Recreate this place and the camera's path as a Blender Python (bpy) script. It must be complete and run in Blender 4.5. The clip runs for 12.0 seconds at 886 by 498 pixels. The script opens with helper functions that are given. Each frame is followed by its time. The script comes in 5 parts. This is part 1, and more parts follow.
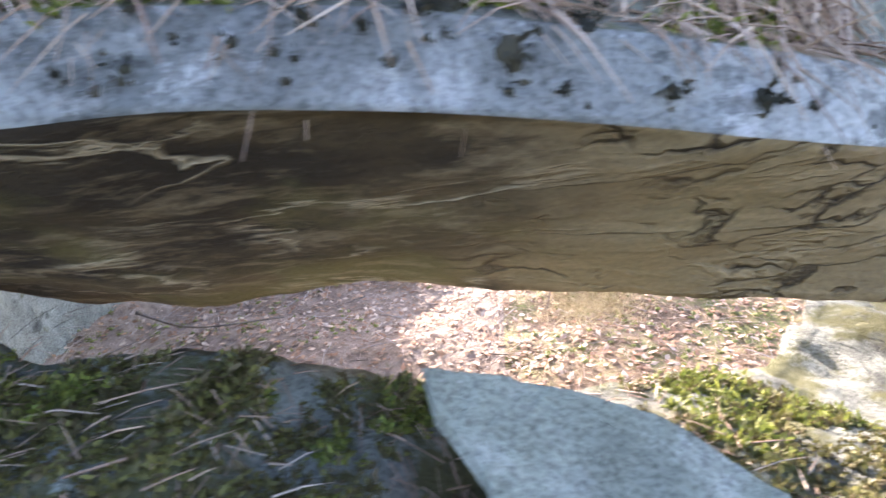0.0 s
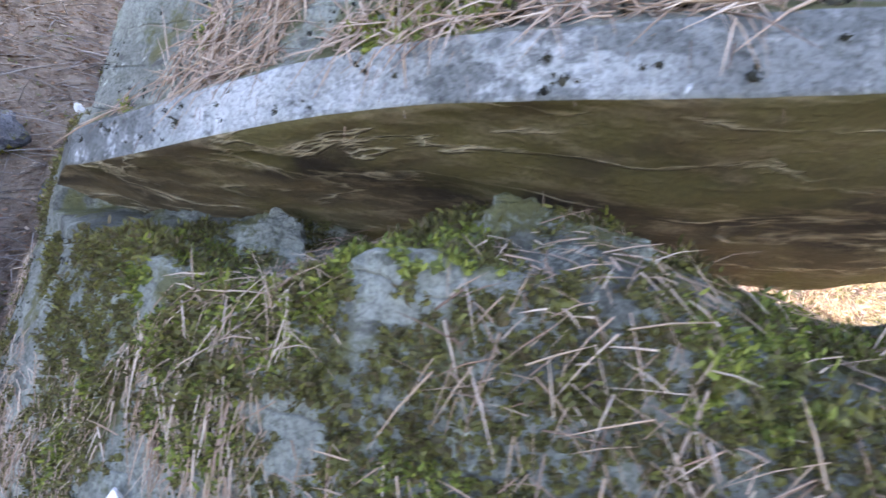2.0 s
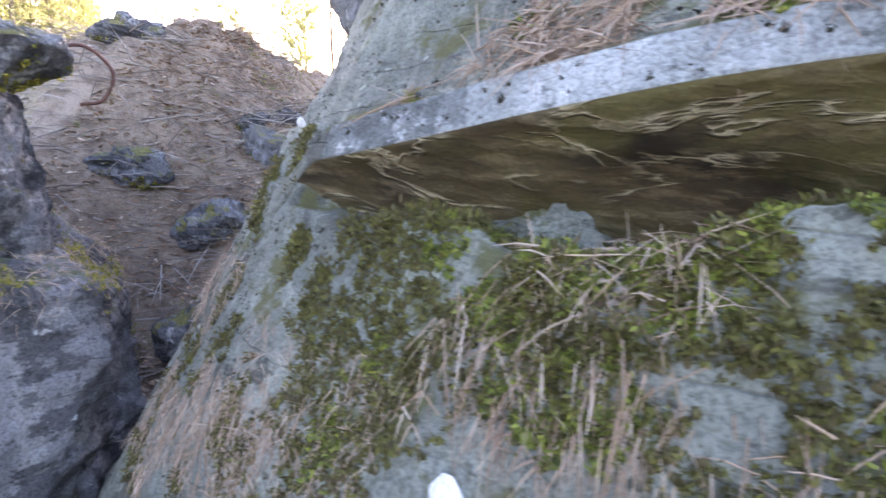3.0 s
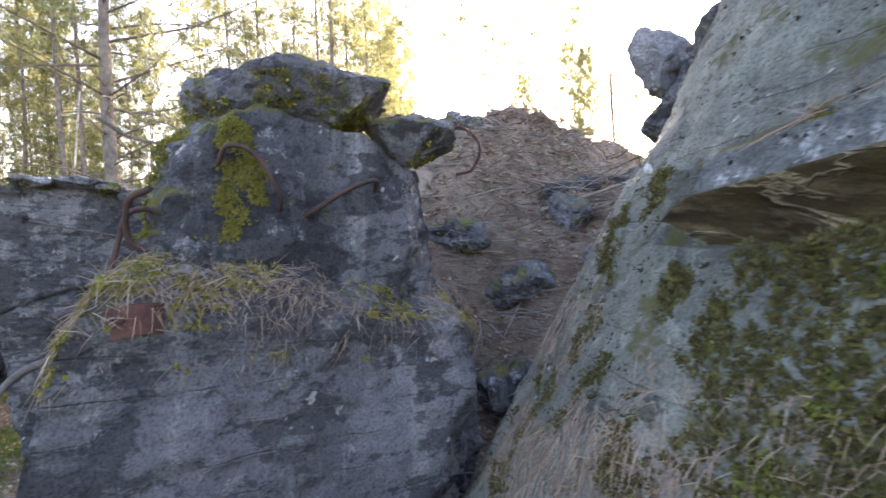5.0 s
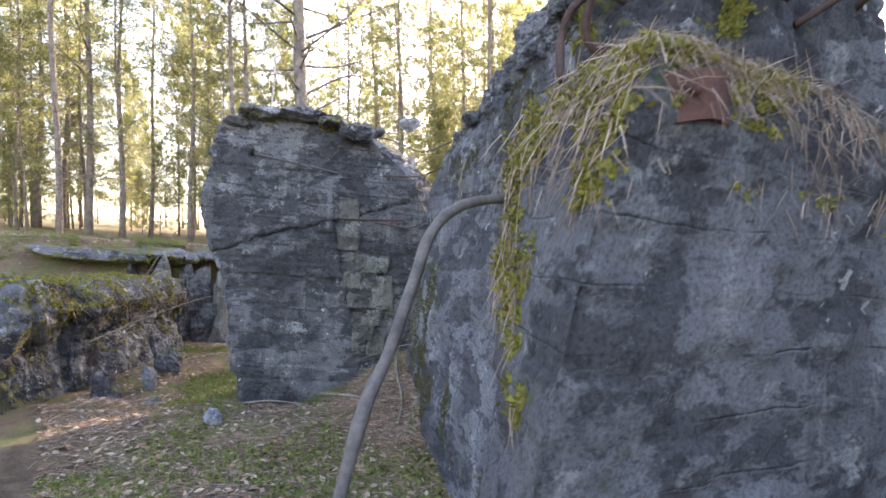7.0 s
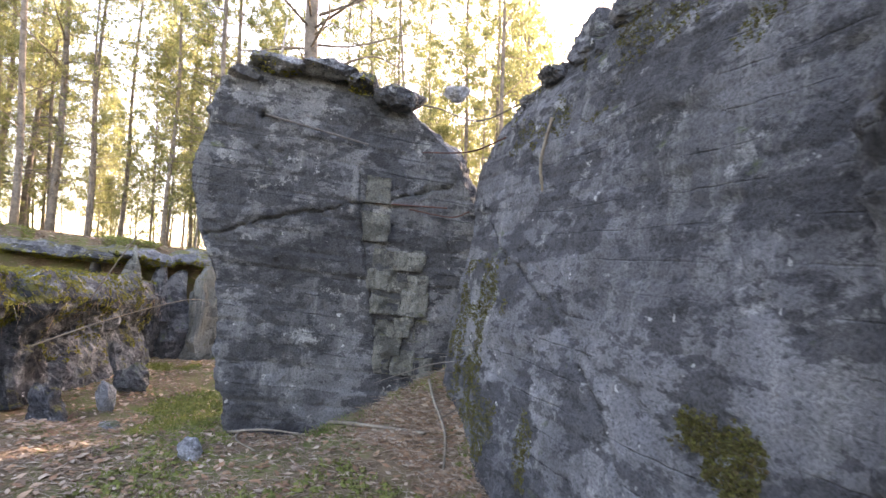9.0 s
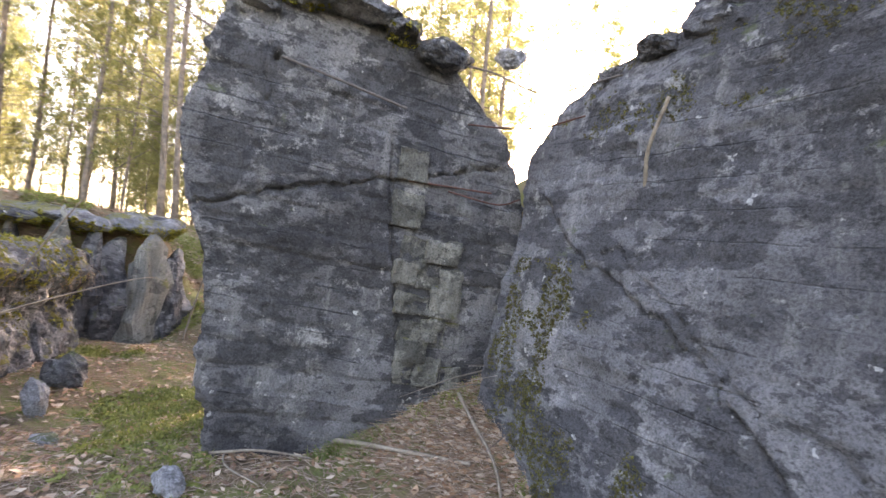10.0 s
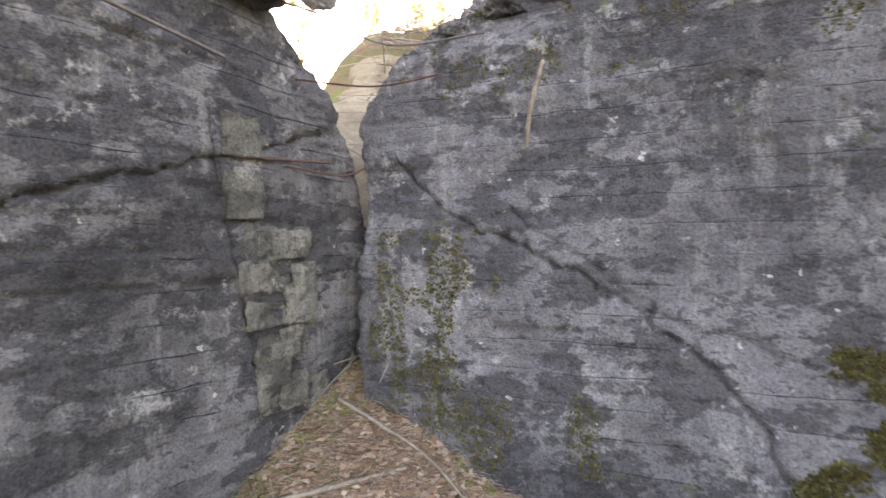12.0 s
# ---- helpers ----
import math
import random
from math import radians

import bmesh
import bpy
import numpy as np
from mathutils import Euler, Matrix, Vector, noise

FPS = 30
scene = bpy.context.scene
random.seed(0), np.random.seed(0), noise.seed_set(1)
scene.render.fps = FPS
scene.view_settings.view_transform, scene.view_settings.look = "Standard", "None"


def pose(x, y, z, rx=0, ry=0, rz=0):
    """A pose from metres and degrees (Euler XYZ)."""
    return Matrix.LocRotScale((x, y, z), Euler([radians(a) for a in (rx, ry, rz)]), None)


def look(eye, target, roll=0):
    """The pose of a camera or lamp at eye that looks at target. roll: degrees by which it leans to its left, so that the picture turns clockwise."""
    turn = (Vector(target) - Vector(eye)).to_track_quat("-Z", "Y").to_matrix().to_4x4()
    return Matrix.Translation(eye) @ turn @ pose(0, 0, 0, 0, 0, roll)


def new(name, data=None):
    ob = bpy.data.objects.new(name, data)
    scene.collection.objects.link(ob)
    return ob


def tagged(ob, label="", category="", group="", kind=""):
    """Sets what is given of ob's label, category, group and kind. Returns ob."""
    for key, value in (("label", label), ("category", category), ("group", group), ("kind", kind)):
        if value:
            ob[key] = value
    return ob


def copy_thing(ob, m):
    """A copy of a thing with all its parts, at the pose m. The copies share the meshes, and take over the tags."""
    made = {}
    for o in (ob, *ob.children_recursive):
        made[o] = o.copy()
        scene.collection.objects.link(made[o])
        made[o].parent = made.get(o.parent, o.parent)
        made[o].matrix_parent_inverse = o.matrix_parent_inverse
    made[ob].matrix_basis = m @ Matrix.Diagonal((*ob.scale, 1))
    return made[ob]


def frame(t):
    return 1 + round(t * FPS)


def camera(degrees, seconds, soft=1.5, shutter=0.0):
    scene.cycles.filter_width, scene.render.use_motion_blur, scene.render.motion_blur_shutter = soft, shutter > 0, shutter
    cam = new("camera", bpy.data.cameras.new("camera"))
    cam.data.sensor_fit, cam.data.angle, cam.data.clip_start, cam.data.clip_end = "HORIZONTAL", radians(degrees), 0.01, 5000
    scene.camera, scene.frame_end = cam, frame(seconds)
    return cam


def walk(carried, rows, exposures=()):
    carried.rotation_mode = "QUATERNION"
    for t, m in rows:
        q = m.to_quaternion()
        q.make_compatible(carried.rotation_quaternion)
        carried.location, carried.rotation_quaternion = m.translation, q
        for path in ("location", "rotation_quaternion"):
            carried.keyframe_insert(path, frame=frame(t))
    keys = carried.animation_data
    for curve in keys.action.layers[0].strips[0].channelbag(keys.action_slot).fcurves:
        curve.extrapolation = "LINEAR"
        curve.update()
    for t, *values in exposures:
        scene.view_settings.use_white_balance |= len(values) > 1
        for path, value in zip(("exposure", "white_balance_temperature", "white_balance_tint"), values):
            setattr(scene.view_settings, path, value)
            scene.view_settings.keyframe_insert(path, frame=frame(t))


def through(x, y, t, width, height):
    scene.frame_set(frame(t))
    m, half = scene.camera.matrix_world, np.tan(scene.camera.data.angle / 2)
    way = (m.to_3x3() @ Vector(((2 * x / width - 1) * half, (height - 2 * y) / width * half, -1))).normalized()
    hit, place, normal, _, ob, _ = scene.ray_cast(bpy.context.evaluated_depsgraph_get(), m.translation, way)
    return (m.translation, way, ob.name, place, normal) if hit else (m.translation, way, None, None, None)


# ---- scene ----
# ---- camera ----
cam = camera(82.0, 12.0, 1.5, 0.25)
PATH = [
    (0.0, 1.629, 0.133, 2.700, 7.65, -18.72, -5.74),
    (0.5, 1.059, 0.038, 2.684, 7.78, -18.20, -4.42),
    (1.0, 0.676, -0.087, 2.704, 7.64, -16.25, -2.20),
    (1.5, 0.125, -0.160, 2.748, 7.53, -16.91, -1.20),
    (2.0, -0.419, -0.188, 2.696, 7.24, -16.17, -1.46),
    (2.5, -0.825, -0.198, 2.454, 8.81, -8.44, 2.59),
    (3.0, -1.242, -0.272, 2.370, 11.60, -6.19, 2.23),
    (3.2, -1.422, -0.314, 2.375, 12.21, -5.84, 3.11),
    (4.8, -1.472, -0.353, 2.277, 38.35, 1.70, 0.59),
    (5.0, -1.584, -0.468, 2.221, 41.22, 1.21, 0.89),
    (5.5, -2.007, -0.491, 2.053, 43.30, 2.11, 1.90),
    (6.0, -2.494, -0.561, 1.866, 45.24, 1.84, 6.93),
    (6.5, -2.823, -0.804, 1.779, 49.02, 3.07, 3.74),
    (7.0, -3.106, -0.959, 1.581, 51.81, 1.37, 2.99),
    (9.0, -4.290, -0.790, 1.240, 49.26, 5.31, 5.30),
    (9.5, -4.764, -0.796, 1.235, 46.64, 6.26, 8.45),
    (10.0, -5.337, -0.912, 1.287, 41.31, 3.96, 8.57),
    (10.5, -5.860, -1.069, 1.313, 29.64, 4.03, 4.92),
    (11.0, -6.341, -1.187, 1.410, 21.88, 2.84, -0.63),
    (11.5, -6.583, -1.002, 1.424, 13.30, 2.12, -0.47),
    (12.0, -6.754, -1.083, 1.458, 1.87, -0.61, -3.17)
]


def carried_pose(x, y, z, yaw, pitch, roll):
    turn = Euler((radians(90 + pitch), 0, radians(yaw))).to_matrix().to_4x4()
    return Matrix.Translation((x, y, z)) @ turn @ pose(0, 0, 0, 0, 0, roll)


walk(cam, [(t, carried_pose(*p)) for t, *p in PATH],
     exposures=[(0.0, 3.35, 6300, 27), (1.5, 3.65, 6600, 30), (3.2, 3.75, 6900, 32), (5.0, 3.05, 6950, 27), (7.0, 3.3, 7150, 26), (9.5, 3.5, 7900, 28), (10.5, 3.7, 8300, 29), (12.0, 3.9, 9400, 31)])

# ---- light ----
SUN_AZ, SUN_EL = 25.0, 19.0      # degrees to the left of +y, degrees up
world = bpy.data.worlds.new("sky")
scene.world = world
world.use_nodes = True
wn = world.node_tree
sky = wn.nodes.new("ShaderNodeTexSky")
sky.sky_type = "NISHITA"
sky.sun_disc = False
sky.sun_elevation, sky.sun_rotation = radians(SUN_EL), radians(-SUN_AZ)
sky.dust_density = 2.0
wn.nodes["Background"].inputs[1].default_value = 0.15
wn.links.new(sky.outputs[0], wn.nodes["Background"].inputs[0])
sun = new("sun", bpy.data.lights.new("sun", "SUN"))
sun.data.energy, sun.data.angle, sun.data.color = 4.0, radians(0.6), (1.0, 0.9, 0.74)
to_sun = Vector((-math.sin(radians(SUN_AZ)) * math.cos(radians(SUN_EL)),
                 math.cos(radians(SUN_AZ)) * math.cos(radians(SUN_EL)), math.sin(radians(SUN_EL))))
sun.matrix_world = look(to_sun * 30, (0, 0, 0))


# ---- materials ----
def material(name, rough=0.85):
    m = bpy.data.materials.new(name)
    m.use_nodes = True
    p = m.node_tree.nodes["Principled BSDF"]
    p.inputs["Roughness"].default_value = rough
    p.inputs["Specular IOR Level"].default_value = 0.25
    return m, m.node_tree, p


def node(nt, kind, **ins):
    n = nt.nodes.new("ShaderNode" + kind)
    for key, value in ins.items():
        sock = n.inputs[key.replace("_", " ")]
        if hasattr(value, "is_output"):
            nt.links.new(value, sock)
        else:
            sock.default_value = value
    return n


def noise_tex(nt, scale, detail=6.0, rough=0.6, stretch=None, distort=0.0):
    co = nt.nodes.new("ShaderNodeNewGeometry").outputs["Position"]
    if stretch:
        mp = nt.nodes.new("ShaderNodeMapping")
        nt.links.new(co, mp.inputs[0])
        mp.inputs["Scale"].default_value = stretch
        co = mp.outputs[0]
    n = node(nt, "TexNoise", Vector=co, Scale=scale, Detail=detail, Roughness=rough, Distortion=distort)
    return n.outputs[0]


def ramp(nt, fac, *stops):
    r = nt.nodes.new("ShaderNodeValToRGB")
    nt.links.new(fac, r.inputs[0])
    els = r.color_ramp.elements
    while len(els) < len(stops):
        els.new(0.5)
    for el, (at, col) in zip(els, stops):
        el.position = at
        el.color = (*col, 1) if not isinstance(col, (int, float)) else (col, col, col, 1)
    return r.outputs[0]


def mix(nt, fac, a, b, how="MIX"):
    m = nt.nodes.new("ShaderNodeMix")
    m.data_type, m.blend_type = "RGBA", how
    for sock, v in ((m.inputs[0], fac), (m.inputs[6], a), (m.inputs[7], b)):
        if hasattr(v, "is_output"):
            nt.links.new(v, sock)
        else:
            sock.default_value = v if isinstance(v, (int, float)) else (*v, 1)
    return m.outputs[2]


def times(nt, a, b, op="MULTIPLY"):
    m = nt.nodes.new("ShaderNodeMath")
    m.operation = op
    for sock, v in ((m.inputs[0], a), (m.inputs[1], b)):
        if hasattr(v, "is_output"):
            nt.links.new(v, sock)
        else:
            sock.default_value = v
    return m.outputs[0]


def bump(nt, p, height, strength, distance):
    b = node(nt, "Bump", Height=height, Strength=strength, Distance=distance)
    nt.links.new(b.outputs[0], p.inputs["Normal"])


def concrete(name, dark, mid, pale, moss=0.0, tint=(0.10, 0.12, 0.06), streak=1.0, lichen=0.5, seams=0.5):
    """Weathered board-marked concrete: soft tone shifts, dark lichen blotches, run marks, seams, chips, speckle and moss."""
    m, nt, p = material(name, 0.9)
    big = noise_tex(nt, 0.8, 5, 0.6)
    cloud = noise_tex(nt, 3.4, 9, 0.66)
    blotch = noise_tex(nt, 2.7, 12, 0.64, (1.0, 1.0, 1.9), 0.15)
    flecks = noise_tex(nt, 9.5, 9, 0.66, (1.0, 1.0, 1.7))
    where = noise_tex(nt, 1.1, 4, 0.6)
    runs = noise_tex(nt, 2.4, 8, 0.68, (2.6, 2.6, 0.22))
    scuff = noise_tex(nt, 3.6, 14, 0.78)
    grain = noise_tex(nt, 75, 8, 0.72)
    lighter = tuple(v * 1.45 for v in mid)
    c = mix(nt, ramp(nt, big, (0.36, 0.0), (0.60, 1.0)), tuple(v * 0.6 for v in mid), lighter)
    c = mix(nt, times(nt, ramp(nt, cloud, (0.42, 0.0), (0.62, 1.0)), 0.45), c, tuple(v * 0.6 for v in mid))
    c = mix(nt, times(nt, ramp(nt, runs, (0.52, 0.0), (0.70, 1.0)), 0.55 * streak), c, pale)
    # lichen takes hold in patches of its own
    hold = times(nt, blotch, times(nt, where, 0.55), "ADD")
    at = 0.93 - 0.22 * lichen
    c = mix(nt, times(nt, ramp(nt, hold, (at, 0.0), (at + 0.035, 1.0)), 0.72), c, dark)
    hold2 = times(nt, flecks, times(nt, where, 0.4), "ADD")
    at2 = 0.88 - 0.18 * lichen
    c = mix(nt, times(nt, ramp(nt, hold2, (at2, 0.0), (at2 + 0.03, 1.0)), 0.6), c, tuple(v * 0.7 for v in dark))
    c = mix(nt, times(nt, ramp(nt, scuff, (0.575, 0.0), (0.625, 1.0)), 0.6), c, pale)
    spots = noise_tex(nt, 12, 3, 0.55)
    c = mix(nt, ramp(nt, spots, (0.70, 0.0), (0.73, 0.8)), c, tuple(v * 1.15 for v in pale))
    # seams between the shuttering boards, worn away in places
    xyz = nt.nodes.new("ShaderNodeSeparateXYZ")
    nt.links.new(nt.nodes.new("ShaderNodeNewGeometry").outputs["Position"], xyz.inputs[0])
    row = times(nt, times(nt, xyz.outputs[2], times(nt, xyz.outputs[0], 0.05), "ADD"), times(nt, noise_tex(nt, 1.6, 4, 0.6), 0.07), "ADD")
    line = times(nt, times(nt, row, 6.45), 1.0, "MODULO")
    seam = ramp(nt, line, (0.0, 1.0), (0.035, 0.0), (0.965, 0.0), (1.0, 1.0))
    worn = ramp(nt, noise_tex(nt, 2.1, 5, 0.6), (0.46, 0.0), (0.56, 1.0))
    cut = times(nt, times(nt, seam, worn), seams)
    c = mix(nt, cut, c, tuple(v * 0.6 for v in dark))
    c = mix(nt, 0.7, c, ramp(nt, grain, (0.36, 0.22), (0.56, 1.0)), "MULTIPLY")
    if moss:
        up = nt.nodes.new("ShaderNodeSeparateXYZ")
        nt.links.new(nt.nodes.new("ShaderNodeNewGeometry").outputs["Normal"], up.inputs[0])
        grow = times(nt, noise_tex(nt, 3.3, 10, 0.7), times(nt, up.outputs[2], 0.16), "ADD")
        g = ramp(nt, grow, (0.66 - 0.16 * moss, 0.0), (0.74 - 0.16 * moss, 0.9))
        mc = mix(nt, noise_tex(nt, 40, 5, 0.75), tuple(v * 0.4 for v in tint), tuple(v * 1.3 for v in tint))
        c = mix(nt, g, c, mc)
    nt.links.new(c, p.inputs["Base Color"])
    pits = node(nt, "TexVoronoi", Vector=nt.nodes.new("ShaderNodeNewGeometry").outputs["Position"], Scale=26.0)
    hole = ramp(nt, pits.outputs[0], (0.06, 0.0), (0.22, 1.0))
    coarse = noise_tex(nt, 17, 10, 0.7)
    h = times(nt, times(nt, grain, 0.4), times(nt, hole, 0.15), "ADD")
    h = times(nt, h, times(nt, coarse, 0.7), "ADD")
    h = times(nt, h, times(nt, cut, 0.8), "SUBTRACT")
    bump(nt, p, h, 1.0, 0.045)
    return m


def ceiling_concrete(name):
    """Brown underside, its film darkened to stand in for shade: flowing ridges with pale crests, olive film, and a
    broken clay-like patch at one end.
    """
    m, nt, p = material(name, 0.85)
    flow = noise_tex(nt, 1.5, 5, 0.55, (0.7, 2.2, 3.0), 0.6)
    film = noise_tex(nt, 1.3, 5, 0.6, (0.8, 1.6, 1.6))
    fine = noise_tex(nt, 9, 10, 0.7, (0.5, 1.6, 1.6))
    grain = noise_tex(nt, 70, 6, 0.7)
    # brown film, with the shade under the roof put into its tones
    c = mix(nt, ramp(nt, film, (0.38, 0.0), (0.62, 1.0)), (0.026, 0.019, 0.012), (0.13, 0.097, 0.05))
    c = mix(nt, times(nt, ramp(nt, noise_tex(nt, 1.7, 4, 0.55), (0.50, 0.0), (0.60, 1.0)), 0.55), c, (0.15, 0.135, 0.045))
    c = mix(nt, times(nt, ramp(nt, fine, (0.5, 0.0), (0.62, 1.0)), 0.5), c, (0.30, 0.24, 0.15))
    crest = ramp(nt, flow, (0.488, 0.0), (0.50, 1.0), (0.505, 1.0), (0.53, 0.0))
    crest = times(nt, crest, ramp(nt, noise_tex(nt, 2.3, 4, 0.6), (0.44, 0.0), (0.56, 1.0)))
    c = mix(nt, times(nt, crest, 0.75), c, (0.50, 0.43, 0.30))
    xyz = nt.nodes.new("ShaderNodeSeparateXYZ")
    nt.links.new(nt.nodes.new("ShaderNodeNewGeometry").outputs["Position"], xyz.inputs[0])
    end = ramp(nt, times(nt, times(nt, xyz.outputs[0], 0.25), times(nt, noise_tex(nt, 1.5, 5, 0.6), 0.3), "ADD"), (0.53, 0.0), (0.58, 1.0))
    c = mix(nt, times(nt, end, 0.75), c, mix(nt, fine, (0.17, 0.12, 0.06), (0.38, 0.29, 0.16)))
    mp = nt.nodes.new("ShaderNodeMapping")
    mp.inputs["Scale"].default_value = (2.2, 9.0, 9.0)
    wob = node(nt, "TexNoise", Vector=nt.nodes.new("ShaderNodeNewGeometry").outputs["Position"], Scale=4.0, Detail=6.0)
    add = nt.nodes.new("ShaderNodeVectorMath")
    add.operation = "MULTIPLY_ADD"
    nt.links.new(wob.outputs[1], add.inputs[0])
    add.inputs[1].default_value = (0.4, 0.3, 0.3)
    nt.links.new(nt.nodes.new("ShaderNodeNewGeometry").outputs["Position"], add.inputs[2])
    nt.links.new(add.outputs[0], mp.inputs[0])
    cells = nt.nodes.new("ShaderNodeTexVoronoi")
    cells.feature = "DISTANCE_TO_EDGE"
    cells.inputs["Scale"].default_value = 1.0
    nt.links.new(mp.outputs[0], cells.inputs["Vector"])
    crack = times(nt, ramp(nt, cells.outputs["Distance"], (0.0, 1.0), (0.06, 0.0)), times(nt, end, ramp(nt, noise_tex(nt, 3.0, 4, 0.6), (0.47, 0.0), (0.58, 1.0))))
    c = mix(nt, times(nt, crack, 0.9), c, (0.03, 0.02, 0.012))
    c = mix(nt, 0.55, c, ramp(nt, grain, (0.32, 0.4), (0.6, 1.0)), "MULTIPLY")
    nt.links.new(c, p.inputs["Base Color"])
    h = times(nt, times(nt, crest, 0.8), times(nt, fine, 1.2), "ADD")
    h = times(nt, h, times(nt, grain, 0.2), "ADD")
    h = times(nt, h, times(nt, crack, 2.0), "SUBTRACT")
    bump(nt, p, h, 0.9, 0.03)
    return m


def mottled(name, stops, scale, rough=0.9, fine=60, depth=0.01, detail=8):
    m, nt, p = material(name, rough)
    a = noise_tex(nt, scale, detail, 0.68)
    c = ramp(nt, a, *stops)
    g = noise_tex(nt, fine, 5, 0.7)
    c = mix(nt, 0.6, c, ramp(nt, g, (0.28, 0.35), (0.72, 1.0)), "MULTIPLY")
    nt.links.new(c, p.inputs["Base Color"])
    bump(nt, p, g, 0.8, depth)
    return m


def varied(name, cols, rough=0.7, sheen=0.0):
    """One colour per loose piece, picked by island."""
    m, nt, p = material(name, rough)
    rnd = nt.nodes.new("ShaderNodeNewGeometry").outputs["Random Per Island"]
    n = len(cols)
    c = ramp(nt, rnd, *[(i / max(1, n - 1), col) for i, col in enumerate(cols)])
    nt.links.new(c, p.inputs["Base Color"])
    if sheen:
        p.inputs["Transmission Weight"].default_value = 0.0
        p.inputs["Subsurface Weight"].default_value = sheen
    return m


CONC_A = concrete("grey_concrete", (0.05, 0.05, 0.054), (0.18, 0.178, 0.18), (0.48, 0.47, 0.44), 0.08, lichen=0.8, streak=0.8)
CONC_B = concrete("blue_grey_concrete", (0.06, 0.06, 0.066), (0.185, 0.185, 0.197), (0.46, 0.46, 0.45), 0.12, lichen=0.72, streak=0.9, seams=0.3)
CONC_C = concrete("dark_concrete", (0.04, 0.04, 0.044), (0.15, 0.15, 0.158), (0.55, 0.55, 0.54), 0.35, (0.15, 0.14, 0.035), lichen=0.6, seams=0.0)
CONC_D = concrete("green_grey_concrete", (0.085, 0.09, 0.078), (0.235, 0.25, 0.215), (0.46, 0.50, 0.42), 0.3, (0.12, 0.12, 0.045), lichen=0.45, seams=0.35)
BAND = concrete("pale_band", (0.15, 0.165, 0.16), (0.36, 0.385, 0.38), (0.74, 0.77, 0.78), 0.0, lichen=0.55, streak=1.3, seams=0.0)
CEIL = ceiling_concrete("brown_ceiling")
STONE = concrete("pale_stone", (0.20, 0.20, 0.20), (0.33, 0.33, 0.34), (0.55, 0.55, 0.54), 0.3, seams=0.0)
EARTH = mottled("forest_floor", ((0.3, (0.09, 0.062, 0.04)), (0.46, (0.22, 0.155, 0.095)), (0.55, (0.18, 0.165, 0.07)), (0.66, (0.17, 0.19, 0.06))), 1.6, 0.95, 55, 0.02)
STRAW = varied("straw", ((0.24, 0.16, 0.11), (0.38, 0.28, 0.20), (0.16, 0.10, 0.07), (0.48, 0.39, 0.31), (0.28, 0.18, 0.13)), 0.7)
LITTER = varied("leaf_litter", ((0.20, 0.11, 0.06), (0.36, 0.22, 0.13), (0.50, 0.40, 0.30), (0.16, 0.09, 0.055), (0.34, 0.19, 0.11)), 0.8)
BARK = mottled("pine_bark", ((0.3, (0.11, 0.095, 0.08)), (0.6, (0.30, 0.24, 0.19))), 6, 0.95, 30, 0.03)
RUST = mottled("rusty_steel", ((0.3, (0.05, 0.025, 0.022)), (0.6, (0.13, 0.06, 0.045))), 8, 0.75, 70, 0.004)
DARKRUST = mottled("dark_rust", ((0.3, (0.04, 0.026, 0.022)), (0.6, (0.10, 0.06, 0.05))), 9, 0.8, 60, 0.004)
IRON = mottled("weathered_iron", ((0.3, (0.07, 0.06, 0.055)), (0.6, (0.16, 0.14, 0.125))), 10, 0.65, 60, 0.003)
WOOD = mottled("dead_wood", ((0.3, (0.14, 0.11, 0.085)), (0.6, (0.32, 0.27, 0.21))), 9, 0.9, 50, 0.006)
def leafy(name, cols, through=0.45):
    """Thin leaves: light goes partly through them."""
    m, nt, p = material(name, 0.6)
    rnd = nt.nodes.new("ShaderNodeNewGeometry").outputs["Random Per Island"]
    n = len(cols)
    c = ramp(nt, rnd, *[(i / (n - 1), col) for i, col in enumerate(cols)])
    nt.links.new(c, p.inputs["Base Color"])
    tr = node(nt, "BsdfTranslucent", Color=c)
    mx = nt.nodes.new("ShaderNodeMixShader")
    mx.inputs[0].default_value = through
    nt.links.new(p.outputs[0], mx.inputs[1])
    nt.links.new(tr.outputs[0], mx.inputs[2])
    nt.links.new(mx.outputs[0], nt.nodes["Material Output"].inputs[0])
    return m


NEEDLE = leafy("pine_needles", ((0.14, 0.155, 0.06), (0.23, 0.24, 0.10), (0.33, 0.325, 0.15), (0.18, 0.195, 0.085)), 0.65)
FRESH = leafy("fresh_moss", ((0.08, 0.11, 0.02), (0.15, 0.18, 0.03), (0.23, 0.25, 0.05), (0.10, 0.12, 0.03), (0.05, 0.06, 0.015)), 0.3)
MOSS = leafy("olive_moss", ((0.045, 0.042, 0.016), (0.09, 0.088, 0.025), (0.14, 0.135, 0.035), (0.07, 0.06, 0.028), (0.10, 0.075, 0.035)), 0.25)
GOLDMOSS = leafy("golden_moss", ((0.11, 0.105, 0.02), (0.20, 0.19, 0.03), (0.28, 0.25, 0.05), (0.14, 0.13, 0.03)), 0.25)
GROUNDMOSS = leafy("ground_moss", ((0.10, 0.11, 0.03), (0.17, 0.19, 0.045), (0.23, 0.24, 0.07), (0.14, 0.15, 0.05)), 0.25)
GRASS = leafy("green_grass", ((0.08, 0.13, 0.03), (0.16, 0.22, 0.05), (0.25, 0.27, 0.1)), 0.3)
